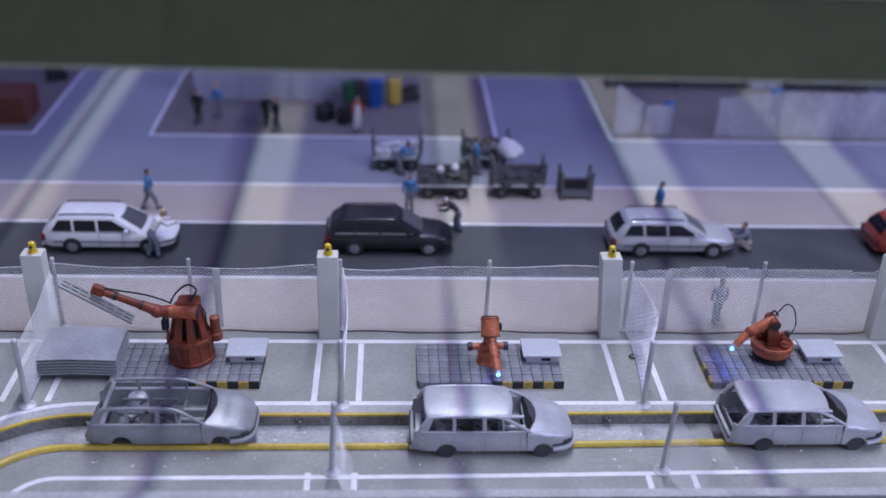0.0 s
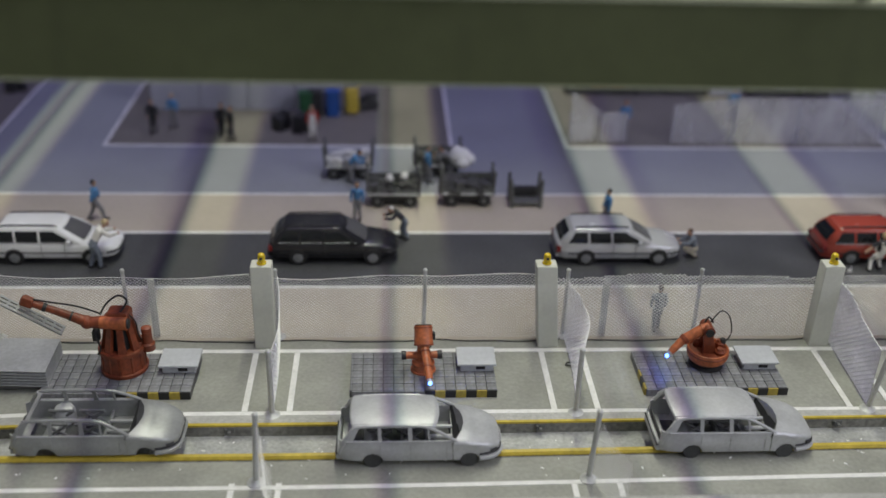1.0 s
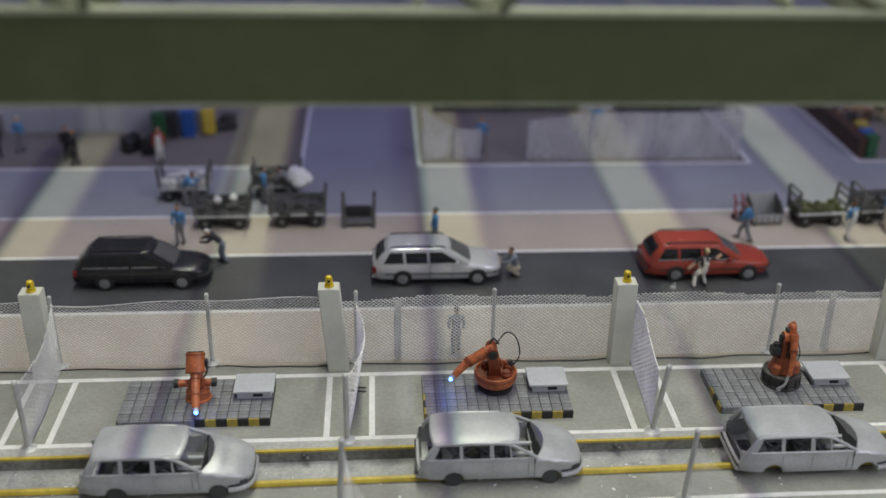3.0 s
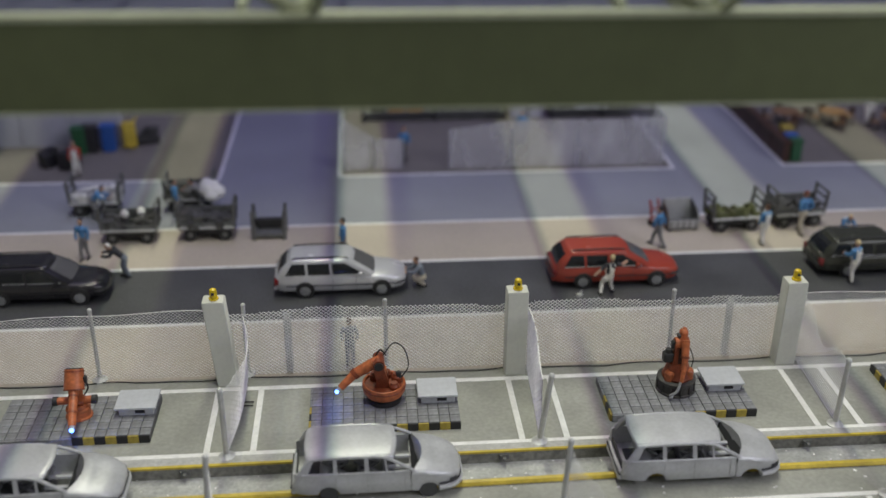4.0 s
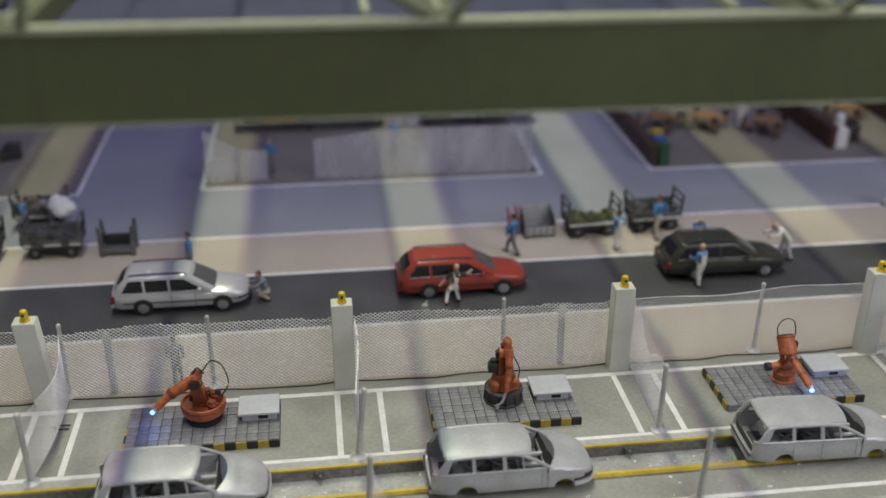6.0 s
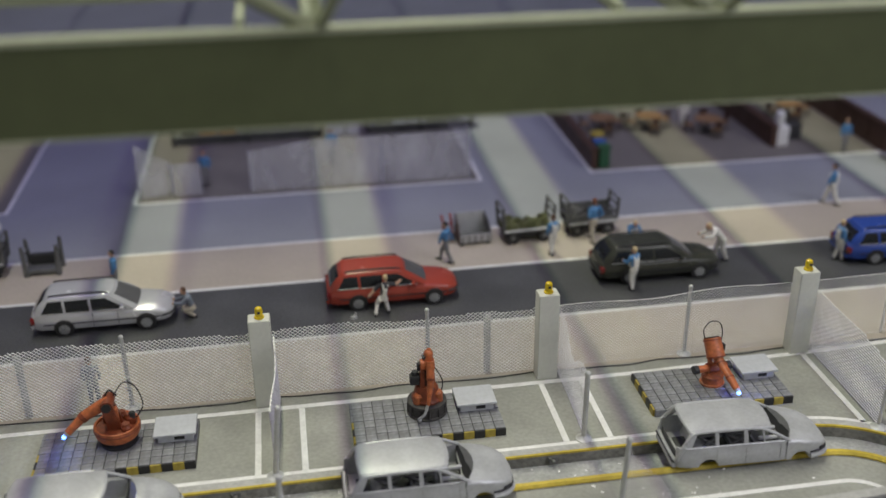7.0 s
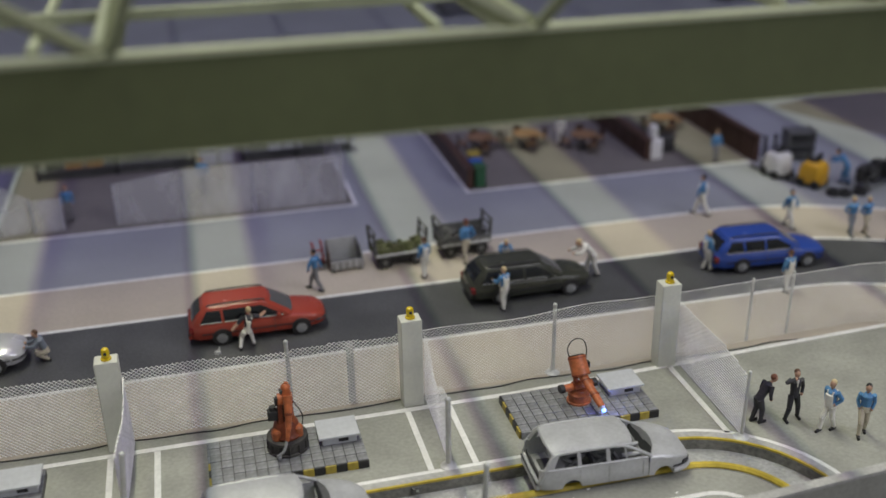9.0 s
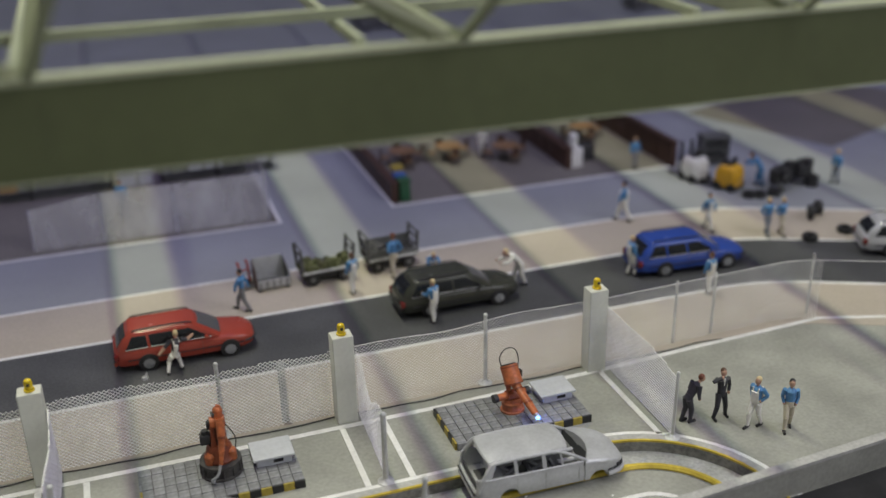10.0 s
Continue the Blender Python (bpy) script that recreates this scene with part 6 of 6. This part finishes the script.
for sx in (-1, 1):
    bm = B()
    box(bm, sx * 0.74 - 0.05, sx * 0.74 + 0.05, -0.55, 0.55, 0, 1.75)
    part("side", bm, "cart", t)
t = thing("engine_stand", "black engine block hanging in a low steel stand", "engine", 49.0, 14.0, 0.012, 20)
rng = random.Random(6)
for k in range(5):
    bm = B()
    lump(bm, -0.9 + k * 0.45, 0, 0.45, 0.75, rng)
    part("block", bm, "trim", t)
for sx in (-1.1, 1.1):
    bm = B()
    limb(bm, (sx, -0.5, 0), (sx, 0.5, 0.9), 0.08, n=6)
    limb(bm, (sx, 0.5, 0), (sx, -0.5, 0.9), 0.08, n=6)
    part("trestle", bm, "cart", t)


def tyre(x, y, flat=True, rz=0, z=0.012):
    bm = B()
    rings = []
    for k in range(18):
        a = 2 * math.pi * k / 18
        rings.append([((0.26 + q) * math.cos(a), (0.26 + q) * math.sin(a), zz) for q, zz in ((-0.06, 0.04), (0.08, 0.0), (0.13, 0.1), (0.13, 0.2), (0.08, 0.3), (-0.06, 0.26))])
    quadring(bm, rings + rings[:1], cap=False)
    if not flat:
        bm.transform(Matrix.Rotation(radians(90), 4, "X"))
        bm.transform(Matrix.Translation((0, 0.15, 0.39)))
    solid("tyre", bm, "rubber", "black rubber tyre lying on the hall floor" if flat else "black rubber tyre standing on edge", "tyre", x, y, z, rz, group="tyres")


for x, y, f, rz in ((45.35, 7.35, True, 0), (47.5, 7.5, True, 0), (46.5, 13.1, True, 0), (47.4, 13.05, True, 0), (50.1, 13.5, True, 0), (50.1, 13.5, None, 0), (47.0, 9.5, False, 60), (47.75, 9.9, False, 70), (46.0, 13.3, True, 0)):
    tyre(x, y, f is not False, rz, 0.012 if f is not None else 0.312)

# carts stand in for dark racks far back, glimpsed through the roof lattice
for x, y, s in ((-18, 63, 1), (39.5, 64, 2), (67, 62, 3)):
    cart(x, y, 10, 4.2, 2.0, "engine", s + 20, 1.6)

# bright metal crumbs in and beside the conveyor channel
rng = random.Random(17)
bm = B()
for _ in range(170):
    x = rng.uniform(-17, 29)
    y, z = (rng.uniform(-5.7, -4.5), -0.355) if rng.random() < 0.6 else (rng.uniform(-7.2, -6.0), 0.003)
    a, w, h = rng.uniform(0, 3.14), rng.uniform(0.02, 0.055), rng.uniform(0.008, 0.025)
    box(bm, -w, w, -w * 0.5, w * 0.5, 0, h, m=Matrix.Translation((x, y, z)) @ Matrix.Rotation(a, 4, "Z"))
solid("metal_crumbs", bm, "steel", "bright metal crumbs scattered along the conveyor channel", "crumbs", kind="stuff", smooth=0)
